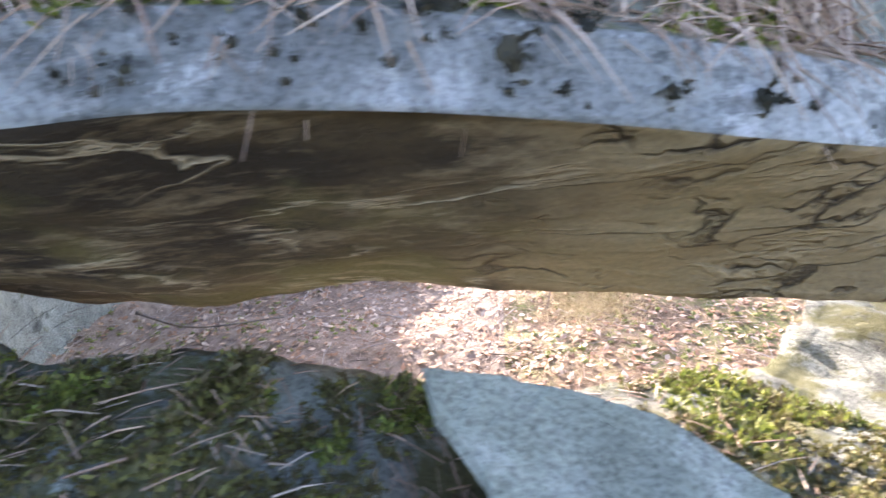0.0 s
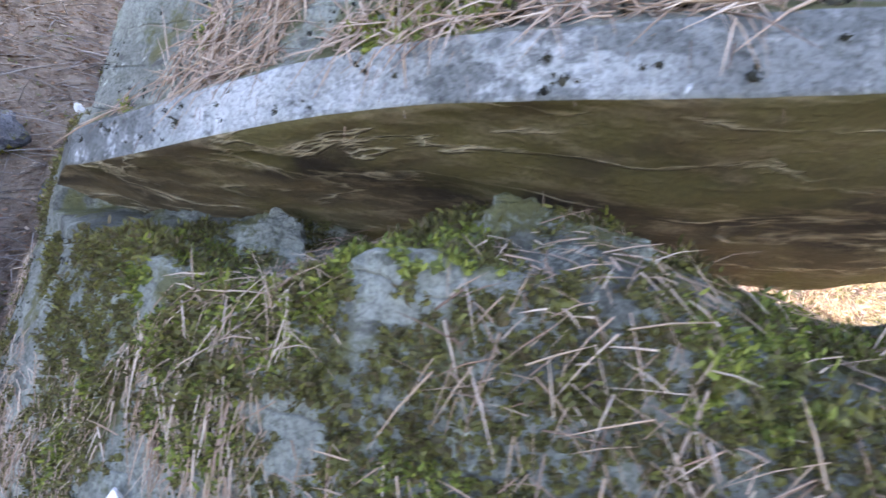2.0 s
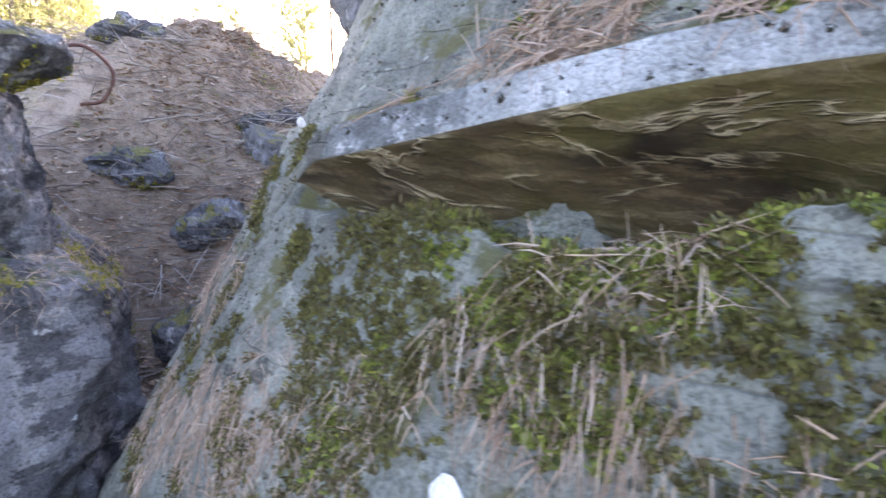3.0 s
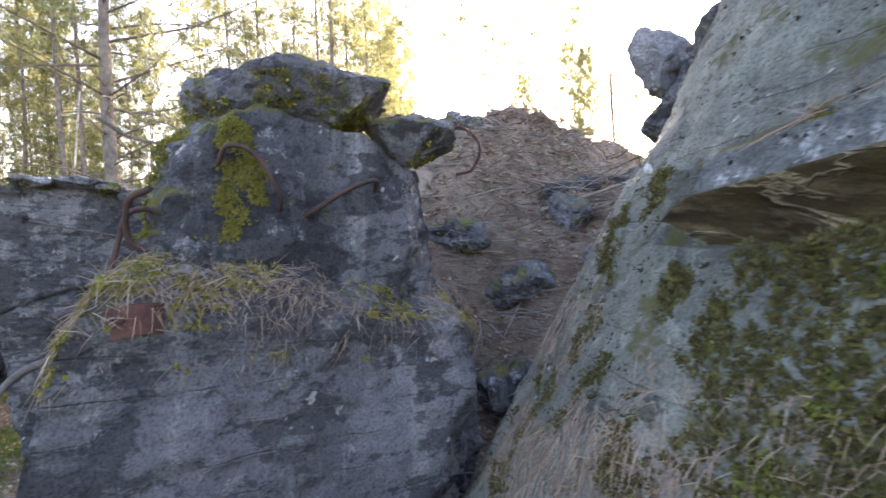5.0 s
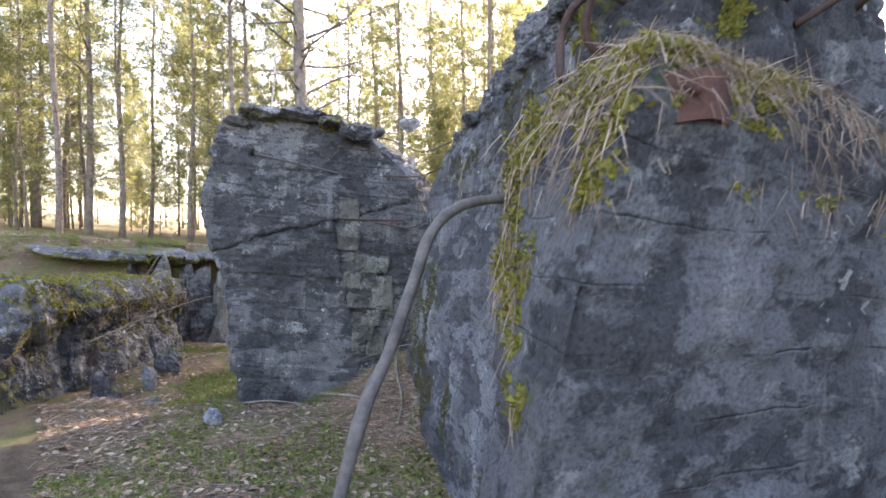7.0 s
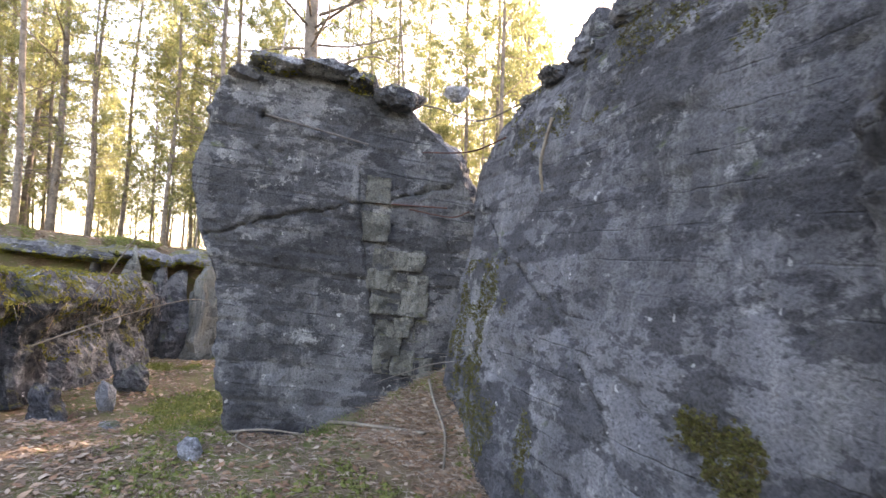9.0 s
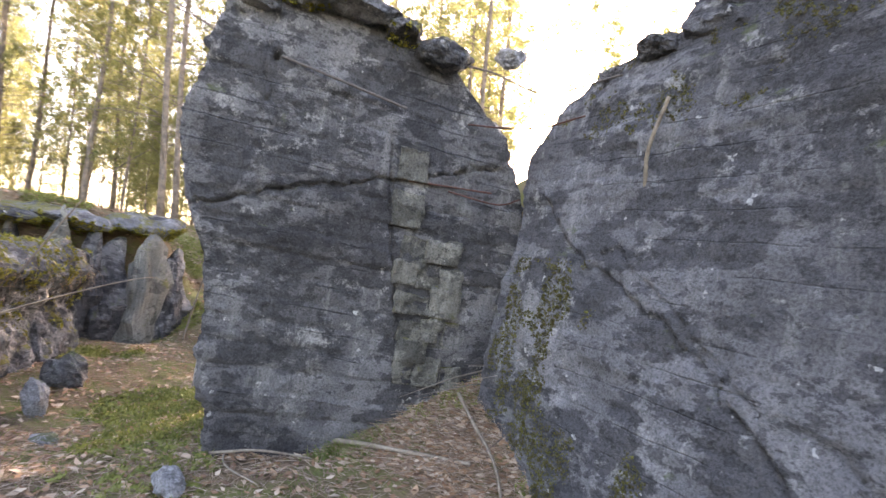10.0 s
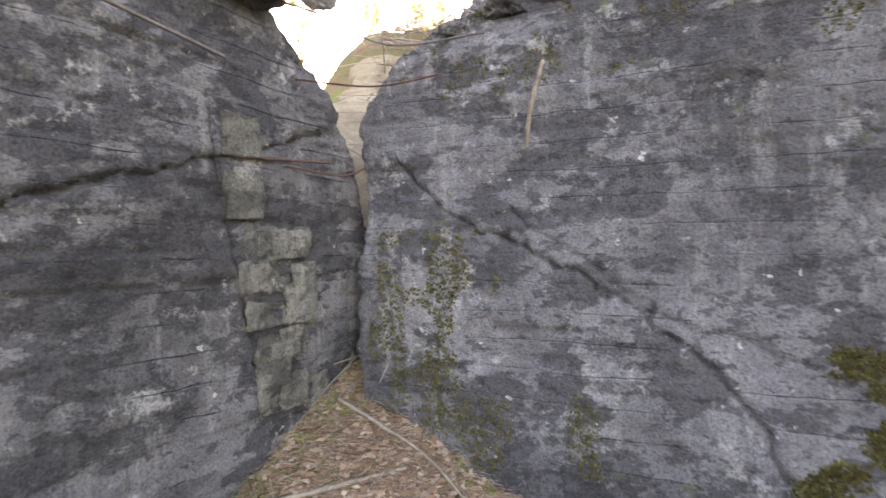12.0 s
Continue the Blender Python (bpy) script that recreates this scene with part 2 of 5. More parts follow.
DEADTWIG = varied("dead_twigs", ((0.20, 0.17, 0.15), (0.40, 0.36, 0.32), (0.12, 0.10, 0.085), (0.30, 0.25, 0.21)), 0.85)
DARKMOSS = varied("dark_moss", ((0.012, 0.013, 0.01), (0.03, 0.03, 0.02), (0.05, 0.045, 0.03)), 0.95)
PALE = concrete("pale_shard", (0.30, 0.33, 0.27), (0.42, 0.46, 0.38), (0.58, 0.60, 0.54), 0.0, seams=0.0, lichen=0.2)
# meadow grass, paler than the straw: the sun's glare is put into its colour
MEADOW = leafy("meadow_grass_lit", ((0.42, 0.34, 0.20), (0.56, 0.47, 0.30), (0.66, 0.58, 0.40), (0.36, 0.33, 0.14)), 0.5)
BIRCH = mottled("pale_bark", ((0.35, (0.20, 0.17, 0.14)), (0.5, (0.48, 0.44, 0.38)), (0.7, (0.62, 0.58, 0.52))), 5, 0.9, 40, 0.004)
WHITE = mottled("chalky_white", ((0.3, (0.5, 0.5, 0.49)), (0.6, (0.75, 0.75, 0.74))), 8, 0.9, 60, 0.004)
PLASTER = concrete("old_plaster", (0.08, 0.08, 0.07), (0.195, 0.19, 0.165), (0.46, 0.45, 0.39), 0.3, (0.13, 0.13, 0.05), seams=0.0)
LEAFEARTH = mottled("leafy_earth", ((0.3, (0.10, 0.072, 0.052)), (0.45, (0.24, 0.18, 0.135)), (0.6, (0.36, 0.285, 0.22)), (0.72, (0.16, 0.145, 0.07))), 4.5, 0.95, 45, 0.03)
SAND = mottled("sandy_earth", ((0.3, (0.20, 0.155, 0.105)), (0.6, (0.40, 0.33, 0.23))), 4, 0.95, 50, 0.02)


# ---- mesh tools ----
SURF = {}


def hash3(i, j, k, seed):
    n = (i * 374761393 + j * 668265263 + k * 1274126177 + seed * 974634777) & 0xFFFFFFFF
    n = ((n ^ (n >> 13)) * 1103515245) & 0xFFFFFFFF
    return ((n ^ (n >> 16)) & 0xFFFF) / 32767.5 - 1.0


def vnoise(pts, freq, seed=0):
    q = np.asarray(pts, float) * freq
    b = np.floor(q).astype(np.int64)
    f = q - b
    f = f * f * (3 - 2 * f)
    out = 0
    for dx in (0, 1):
        for dy in (0, 1):
            for dz in (0, 1):
                w = (f[:, 0] if dx else 1 - f[:, 0]) * (f[:, 1] if dy else 1 - f[:, 1]) * (f[:, 2] if dz else 1 - f[:, 2])
                out = out + w * hash3(b[:, 0] + dx, b[:, 1] + dy, b[:, 2] + dz, seed)
    return out


def fbm(pts, freq, octaves=4, gain=0.5, seed=0):
    out, amp = 0, 1.0
    for o in range(octaves):
        out = out + amp * vnoise(pts, freq * 2.03 ** o, seed + o)
        amp *= gain
    return out


def smooth(a, b, x):
    t = np.clip((np.asarray(x, float) - a) / (b - a), 0, 1)
    return t * t * (3 - 2 * t)


def near_line(pts, line, face):
    """Distance of points from a polyline, seen square on to the face."""
    face = np.array(face, float) / np.linalg.norm(face)
    best = np.full(len(pts), 1e9)
    for a, b in zip(line[:-1], line[1:]):
        a, b = np.array(a, float), np.array(b, float)
        ab = b - a
        t = np.clip(((pts - a) @ ab) / (ab @ ab), 0, 1)
        off = pts - a - t[:, None] * ab
        off = off - (off @ face)[:, None] * face
        best = np.minimum(best, np.linalg.norm(off, axis=1))
    return best


def mesh_from(name, verts, faces, mat, smooth_shade=True):
    me = bpy.data.meshes.new(name)
    me.from_pydata([tuple(v) for v in verts], [], faces)
    for m in (mat if isinstance(mat, (list, tuple)) else [mat]):
        me.materials.append(m)
    if smooth_shade:
        me.polygons.foreach_set("use_smooth", [True] * len(me.polygons))
    me.update()
    return me


def thing(name, verts, faces, mat, label, category, group="", kind="", smooth_shade=True):
    ob = new(name, mesh_from(name, verts, faces, mat, smooth_shade))
    return tagged(ob, label, category, group, kind)


def piece(name, verts, faces, mat, parent, label="", smooth_shade=True):
    ob = new(name, mesh_from(name, verts, faces, mat, smooth_shade))
    ob.parent = parent
    if label:
        tagged(ob, label)
    return ob


def vertex_normals(v, quads):
    q = np.array(quads)
    n = np.cross(v[q[:, 2]] - v[q[:, 0]], v[q[:, 3]] - v[q[:, 1]])
    out = np.zeros_like(v)
    for k in range(4):
        np.add.at(out, q[:, k], n)
    return out / np.maximum(np.linalg.norm(out, axis=1)[:, None], 1e-9)


def loft(sections, counts, step, shift, cap=10):
    """A closed solid through outlines at rising heights. sections: (z, corners); counts: points on each side;
    shift(points, side, normals) gives each point's displacement along its normal."""
    zs = [s[0] for s in sections]
    cs = np.array([[(*c, z) if len(c) == 2 else c for c in cor] for z, cor in sections], float)
    levels = np.linspace(zs[0], zs[-1], max(3, int((zs[-1] - zs[0]) / step)))
    k = len(counts)
    rings, side = [], []
    for z in levels:
        j = min(max(np.searchsorted(zs, z) - 1, 0), len(zs) - 2)
        t = (z - zs[j]) / (zs[j + 1] - zs[j])
        c = cs[j] * (1 - t) + cs[j + 1] * t
        ring = []
        for e in range(k):
            u = np.arange(counts[e])[:, None] / counts[e]
            ring.append(c[e] * (1 - u) + c[(e + 1) % k] * u)
        rings.append(np.vstack(ring))
    tags = np.concatenate([np.full(n, e) for e, n in enumerate(counts)])
    n = len(tags)
    mid = rings[-1].mean(0)
    for i in range(1, cap + 1):
        rings.append(rings[-1 if i == 0 else len(levels) - 1] * (1 - i / cap * 0.98) + mid * (i / cap * 0.98))
    v = np.vstack(rings)
    alltags = np.concatenate([tags] * len(levels) + [np.full(n, k)] * cap)
    quads = []
    for r in range(len(rings) - 1):
        a, b = r * n, (r + 1) * n
        for i in range(n):
            i2 = (i + 1) % n
            quads.append((a + i, a + i2, b + i2, b + i))
    nor = vertex_normals(v, quads)
    v = v + nor * shift(v, alltags, nor)[:, None]
    last = (len(rings) - 1) * n
    faces = quads + [tuple(last + i for i in range(n)), tuple(reversed(range(n)))]
    SURF["last"] = (v, vertex_normals(v, quads), alltags)
    return v, faces


def tube(points, radii, sides=8, wobble=0.0, seed=1):
    """A bent tapered rod through points."""
    p = np.array(points, float)
    v, faces = [], []
    up = np.array((0.31, 0.17, 0.94))
    for i in range(len(p)):
        d = p[min(i + 1, len(p) - 1)] - p[max(i - 1, 0)]
        d /= np.linalg.norm(d) + 1e-9
        a = np.cross(d, up)
        a /= np.linalg.norm(a) + 1e-9
        b = np.cross(d, a)
        r = radii[i] if isinstance(radii, (list, tuple, np.ndarray)) else radii
        for s in range(sides):
            w = 2 * math.pi * s / sides
            rr = r * (1 + wobble * hash3(i, s, seed, 7))
            v.append(p[i] + (a * math.cos(w) + b * math.sin(w)) * rr)
    for i in range(len(p) - 1):
        for s in range(sides):
            s2 = (s + 1) % sides
            faces.append((i * sides + s, i * sides + s2, (i + 1) * sides + s2, (i + 1) * sides + s))
    faces += [tuple(reversed(range(sides))), tuple((len(p) - 1) * sides + s for s in range(sides))]
    return v, faces


def curve_points(ctrl, n=24):
    """Catmull-Rom through a few control points."""
    c = [np.array(q, float) for q in ctrl]
    c = [2 * c[0] - c[1]] + c + [2 * c[-1] - c[-2]]
    out = []
    segs = len(c) - 3
    for i in range(segs):
        for t in np.linspace(0, 1, max(2, n // segs), endpoint=i == segs - 1):
            a, b, d, e = c[i:i + 4]
            out.append(0.5 * (2 * b + (d - a) * t + (2 * a - 5 * b + 4 * d - e) * t * t + (3 * b - a - 3 * d + e) * t ** 3))
    return out


class Heap:
    """Collects many small pieces for one mesh."""
    def __init__(self):
        self.v, self.f3, self.f4, self.n = [], [], [], 0

    def bulk(self, verts, tris=None, quads=None):
        """verts: (pieces, points, 3); tris and quads: the faces of one piece."""
        n, k = verts.shape[:2]
        base = self.n + np.arange(n)[:, None, None] * k
        if tris is not None:
            self.f3.append((np.array(tris)[None] + base).reshape(-1, 3))
        if quads is not None:
            self.f4.append((np.array(quads)[None] + base).reshape(-1, 4))
        self.v.append(verts.reshape(-1, 3))
        self.n += n * k

    def add(self, verts, faces):
        o = self.n
        self.v.append(np.array(verts, float))
        self.n += len(verts)
        three = [fc for fc in faces if len(fc) == 3]
        four = [fc for fc in faces if len(fc) == 4]
        if three:
            self.f3.append(np.array(three) + o)
        if four:
            self.f4.append(np.array(four) + o)

    def mesh(self, name, mat, smooth_shade):
        me = bpy.data.meshes.new(name)
        v = np.vstack(self.v)
        f3 = np.vstack(self.f3) if self.f3 else np.zeros((0, 3), int)
        f4 = np.vstack(self.f4) if self.f4 else np.zeros((0, 4), int)
        me.vertices.add(len(v))
        me.vertices.foreach_set("co", v.astype(np.float32).ravel())
        me.loops.add(f3.size + f4.size)
        me.loops.foreach_set("vertex_index", np.concatenate([f3.ravel(), f4.ravel()]).astype(np.int32))
        me.polygons.add(len(f3) + len(f4))
        starts = np.concatenate([np.arange(len(f3)) * 3, f3.size + np.arange(len(f4)) * 4]).astype(np.int32)
        me.polygons.foreach_set("loop_start", starts)
        me.polygons.foreach_set("use_smooth", np.full(len(starts), smooth_shade))
        me.materials.append(mat)
        me.update(calc_edges=True)
        return me


# ---- the lie of the land ----
def ground_z(x, y):
    x, y = np.asarray(x, float), np.asarray(y, float)
    climb = 1.5 * smooth(-4.3, 0.3, x) - 0.1
    yard = 0.6
    h = climb + (yard - climb) * smooth(1.6, 3.0, y) * smooth(-3.4, -1.5, x)
    h = h + 0.8 * np.exp(-((x + 7.45) ** 2 + (y - 2.5) ** 2) / (2 * 0.75 ** 2))
    h = h + 0.75 * np.exp(-((x + 2.9) ** 2 + (y - 2.3) ** 2) / (2 * 0.75 ** 2))
    h = h + 2.0 * smooth(2.3, 3.7, y) * (1 - smooth(-6.2, -5.0, x)) * smooth(-10.2, -9.2, x)
    edge = -2.3
    mound = smooth(2.4, 5.6, y) * (1 - smooth(edge - 0.8, edge + 0.5, x)) * smooth(-9.6, -7.6, x)
    h = h + (2.3 + 1.15 * smooth(4.2, 6.6, y) * smooth(-6.8, -5.2, x)) * mound
    lump = np.stack([x.ravel(), y.ravel(), np.zeros(x.size)], 1)
    h = h + (mound.ravel() * (0.16 * fbm(lump, 1.1, 3, 0.55, 15) + 0.07 * fbm(lump, 4.0, 3, 0.5, 17))).reshape(x.shape)
    q = (x + 9.9) * -0.53 + (y + 0.3) * -0.85
    open_side = smooth(1.9, 2.8, y)
    end = smooth(-13.0, -13.75, x) * (1 - open_side) + smooth(-11.2, -16.5, x) * open_side
    h = h + np.maximum(1.0 * smooth(0.6, 1.1, q) * (1 - smooth(-9.3, -7.0, x)), end) + 0.72 * end
    far = np.hypot(x + 4, y)
    h = h + 0.045 * np.maximum(0, far - 14) * smooth(-6, -16, x)
    pts = np.stack([x.ravel(), y.ravel(), np.zeros(x.size)], 1)
    return h + (0.05 * fbm(pts, 1.3, 4, 0.5, 3) + 0.25 * fbm(pts, 0.11, 2, 0.5, 9) * smooth(9, 30, far).ravel()).reshape(x.shape)


def ground_sheet():
    def axis(lo, hi, a, b, fine, coarse):
        inner = np.arange(a, b, fine)
        left = a - np.cumsum(fine * 1.13 ** np.arange(1, 60))
        right = b + np.cumsum(fine * 1.13 ** np.arange(0, 60))
        return np.concatenate([left[left > lo][::-1], inner, right[right < hi]])
    xs, ys = axis(-320, 320, -13, 3.5, 0.07, 5), axis(-320, 320, -3, 7, 0.07, 5)
    gx, gy = np.meshgrid(xs, ys, indexing="ij")
    z = ground_z(gx, gy)
    pts = np.stack([gx.ravel(), gy.ravel(), z.ravel()], 1)
    pts[:, 2] += 0.012 * fbm(pts, 9, 3, 0.5, 5)
    ny = len(ys)
    faces = [(i * ny + j, (i + 1) * ny + j, (i + 1) * ny + j + 1, i * ny + j + 1)
             for i in range(len(xs) - 1) for j in range(ny - 1)]
    ob = thing("ground", pts, faces, [EARTH, SAND, LEAFEARTH], "mossy forest floor with needles and fallen leaves", "ground", kind="structure")
    mid = pts[np.array(faces)[:, 0]]
    chute = (np.abs(mid[:, 0] + 7.15 + 0.3 * vnoise(mid, 1.5, 4)) < 0.75 + 0.2 * vnoise(mid, 4, 6)) & (mid[:, 1] > 2.35) & (mid[:, 1] < 4.3)
    leafy_part = (mid[:, 0] > -6.6 + 0.5 * vnoise(mid, 0.9, 8)) & (mid[:, 0] < 1.5) & (mid[:, 1] > 1.9) & (mid[:, 1] < 10)
    ob.data.polygons.foreach_set("material_index", np.where(chute, 1, np.where(leafy_part, 2, 0)).tolist())
    return ob


ground_sheet()


# ---- the ruin ----
def rough(scale_front, scale_side, board=0.0, lean=0.0, cracks=(), seed=0, front=(0,)):
    """Displacement: calm board-marked faces on the sides in front, broken elsewhere."""
    def shift(p, side, nor):
        calm = np.isin(side, front)
        d = np.where(calm, scale_front, scale_side) * (fbm(p, 1.7, 5, 0.55, seed))
        d = d + np.where(calm, 0.4 * scale_front, 0.5 * scale_side) * fbm(p, 9, 4, 0.6, seed + 11)
        spall = smooth(0.42, 0.62, fbm(p, 2.3, 4, 0.6, seed + 23))
        d = d - np.where(calm, 0.018, 0.03) * spall
        if board:
            row = (p[:, 2] + lean * p[:, 0]) / 0.155
            stepd = hash3(np.floor(row).astype(np.int64), np.zeros(len(p), np.int64), np.zeros(len(p), np.int64), seed)
            seam = np.exp(-((row - np.round(row)) / 0.09) ** 2)
            d = d + np.where(calm, board * (stepd * 0.6 - seam), 0)
        for line, width, depth, face in cracks:
            wob = p + 0.03 * np.stack([fbm(p, 6, 4, 0.65, s) for s in (1, 2, 3)], 1)
            d = d - np.where(calm, depth, 0) * np.exp(-(near_line(wob, line, face) / width) ** 2)
        return d
    return shift


def block_a():
    sec = [(-0.2, [(-8.52, 0.82), (-7.34, 2.62), (-8.2, 3.3), (-9.5, 1.5)]),
           (0.45, [(-8.56, 0.66), (-7.38, 2.52), (-8.2, 3.3), (-9.5, 1.5)]),
           (1.25, [(-8.57, 0.50), (-7.38, 2.40), (-8.2, 3.2), (-9.5, 1.4)]),
           (1.60, [(-8.62, 0.34), (-7.37, 2.36), (-8.2, 3.2), (-9.6, 1.3)]),
           (2.05, [(-8.62, 0.26), (-7.40, 2.22), (-8.2, 3.1), (-9.6, 1.2)]),
           (2.50, [(-8.54, 0.31), (-7.55, 1.98), (-8.2, 2.9), (-9.5, 1.2)]),
           (2.82, [(-8.48, 0.34), (-7.72, 1.62), (-8.3, 2.6), (-9.4, 1.2)]),
           (3.00, [(-8.36, 0.58), (-7.95, 1.28), (-8.4, 2.0), (-9.2, 1.2)])]
    face = (-0.847, 0.523, 0.098)
    cracks = [([(-8.62, 0.36, 1.56), (-8.49, 0.56, 1.62), (-8.37, 0.73, 1.69), (-8.34, 0.77, 1.73), (-8.15, 1.06, 1.81), (-7.98, 1.33, 1.93), (-7.79, 1.61, 2.02), (-7.61, 1.89, 2.12), (-7.48, 2.07, 2.21)], 0.008, 0.06, face),
              ([(-8.32, 0.60, 2.87), (-8.36, 0.58, 2.62), (-8.35, 0.65, 2.36), (-8.40, 0.60, 2.16), (-8.39, 0.71, 1.70)], 0.006, 0.02, face),
              ([(-7.94, 1.32, 2.25), (-7.93, 1.45, 1.67), (-7.91, 1.60, 1.08), (-7.91, 1.68, 0.66)], 0.010, 0.03, face),
              ([(-8.30, 0.66, 2.57), (-8.295, 0.665, 2.57)], 0.022, 0.10, face)]
    v, f = loft(sec, [150, 40, 50, 50], 0.017, rough(0.02, 0.07, 0.012, 0.05, cracks, 3))
    return thing("concrete_block", v, f, CONC_A, "cracked dark grey concrete block with board marks, standing on mossy ground", "concrete block", "ruin blocks")


def block_b():
    sec = [(-0.4, [(-7.42, 1.98), (-4.66, 0.86), (-4.42, 0.15), (-3.85, -0.25), (-3.5, 1.35), (-3.9, 2.6), (-7.2, 3.2)]),
           (0.5, [(-7.40, 2.00), (-4.62, 0.94), (-4.38, 0.18), (-3.84, -0.22), (-3.44, 1.45), (-3.9, 2.6), (-7.2, 3.1)]),
           (1.2, [(-7.36, 2.06), (-4.58, 1.02), (-4.33, 0.21), (-3.78, -0.16), (-3.37, 1.60), (-3.9, 2.6), (-7.1, 3.0)]),
           (1.65, [(-7.34, 2.10), (-4.55, 1.07), (-4.30, 0.22), (-3.74, -0.08), (-3.32, 1.74), (-3.9, 2.5), (-7.0, 3.0)]),
           (1.80, [(-7.33, 2.12), (-4.55, 1.09), (-4.28, 0.23), (-3.72, -0.04), (-3.33, 1.72), (-3.9, 2.4), (-7.0, 3.0)]),
           (1.98, [(-7.33, 2.13), (-4.55, 1.10), (-4.26, 0.25), (-3.70, 0.02), (-3.44, 1.28), (-3.9, 2.3), (-7.0, 2.9)]),
           (2.12, [(-7.33, 2.14), (-4.54, 1.10), (-4.25, 0.28), (-3.72, 0.10), (-3.60, 0.85), (-4.0, 2.2), (-7.0, 2.9)]),
           (2.26, [(-7.32, 2.15), (-4.54, 1.09), (-4.36, 0.66), (-4.12, 0.62), (-4.00, 1.30), (-4.2, 2.1), (-7.0, 2.9)]),
           (2.60, [(-7.12, 2.13), (-4.56, 1.14), (-4.42, 0.82), (-4.22, 0.80), (-4.15, 1.30), (-4.3, 2.1), (-6.9, 2.8)]),
           (2.80, [(-6.80, 2.05), (-4.62, 1.22), (-4.52, 1.00), (-4.34, 1.00), (-4.25, 1.40), (-4.4, 2.0), (-6.6, 2.6)]),
           (2.95, [(-6.10, 1.85), (-4.70, 1.28), (-4.62, 1.12), (-4.46, 1.12), (-4.40, 1.50), (-4.5, 1.9), (-6.0, 2.3)])]
    face = (0.3275, 0.9387, -0.1074)
    cracks = [([(-7.15, 2.05, 1.97), (-6.88, 1.93, 1.70), (-6.69, 1.85, 1.57), (-6.31, 1.69, 1.37), (-6.04, 1.58, 1.20), (-5.85, 1.50, 1.08), (-5.72, 1.43, 0.90), (-5.59, 1.37, 0.77), (-5.45, 1.31, 0.63), (-5.34, 1.23, 0.29)], 0.009, 0.05, face),
              ([(-6.57, 1.80, 1.57), (-6.45, 1.77, 1.63), (-6.40, 1.74, 1.53), (-6.30, 1.70, 1.49), (-6.14, 1.63, 1.38), (-5.99, 1.56, 1.24), (-5.82, 1.49, 1.09), (-5.55, 1.38, 0.96), (-5.28, 1.27, 0.84), (-4.97, 1.14, 0.66)], 0.007, 0.035, face),
              ([(-5.37, 1.46, 2.21), (-5.16, 1.37, 2.11), (-4.84, 1.24, 1.91)], 0.006, 0.02, face)]
    v, f = loft(sec, [210, 40, 34, 90, 40, 50, 40], 0.018, rough(0.022, 0.075, 0.010, 0.03, cracks, 21, (0, 2, 3)))
    return thing("concrete_wall", v, f, CONC_B, "long blue-grey broken concrete wall with a diagonal crack and moss", "concrete wall", "ruin blocks")


def upper_chunk():
    sec = [(2.0, [(-4.10, 0.36), (-3.78, 0.42), (-3.58, 1.50), (-3.75, 1.95), (-4.3, 1.9), (-4.26, 0.70)]),
           (2.45, [(-4.14, 0.40), (-3.84, 0.45), (-3.58, 1.50), (-3.75, 1.85), (-4.3, 1.9), (-4.26, 0.70)]),
           (2.70, [(-4.2, 0.45), (-3.84, 0.52), (-3.60, 1.46), (-3.75, 1.8), (-4.3, 1.9), (-4.32, 0.75)]),
           (2.90, [(-4.3, 0.62), (-3.86, 0.66), (-3.68, 1.30), (-3.8, 1.6), (-4.3, 1.6), (-4.36, 0.85)])]
    v, f = loft(sec, [20, 60, 26, 30, 30, 30], 0.024, rough(0.035, 0.06, 0, 0, (), 41, (1,)))
    return thing("concrete_chunk", v, f, CONC_C, "dark jagged concrete chunk with pale spall marks on broken wall", "concrete chunk", "ruin blocks")


block_a()
SURF["block_a"] = SURF["last"]
block_b()
SURF["block_b"] = SURF["last"]
upper_chunk()
SURF["upper_chunk"] = SURF["last"]

CX, CY = 0.6, 4.0
SINK = -0.25      # height of the round bunker's datum


def dome_r(th, z):
    """Outer radius of the sloped round wall."""
    return 3.24 + 0.46 * smooth(-22, -75, th) - 0.5 * (z - 2.9)


def on_dome(th, r, z):
    a = np.radians(th)
    return np.stack([CX + r * np.sin(a), CY - r * np.cos(a), z], -1)


def sweep(ths, profile, counts, shift):
    """A solid swept round the dome's axis; profile(th) gives (r, z) corners, counts the points between them."""
    rings, n = [], sum(counts)
    for th in ths:
        c = np.array(profile(th), float)
        ring = []
        for e in range(len(c)):
            u = np.arange(counts[e])[:, None] / counts[e]
            ring.append(c[e] * (1 - u) + c[(e + 1) % len(c)] * u)
        ring = np.vstack(ring)
        rings.append(on_dome(np.full(n, th), ring[:, 0], ring[:, 1]))
    v = np.vstack(rings)
    tags = np.concatenate([np.full(c, e) for e, c in enumerate(counts)] * 1)
    tags = np.tile(tags, len(ths))
    quads = [(r * n + i, (r + 1) * n + i, (r + 1) * n + (i + 1) % n, r * n + (i + 1) % n)
             for r in range(len(ths) - 1) for i in range(n)]
    nor = vertex_normals(v, quads)
    v = v + nor * shift(v, tags, nor)[:, None]
    SURF["last"] = (v, vertex_normals(v, quads), tags)
    faces = quads + [tuple(reversed(range(n)))[::-1], tuple((len(ths) - 1) * n + i for i in range(n))[::-1]]
    return v, faces, tags, quads


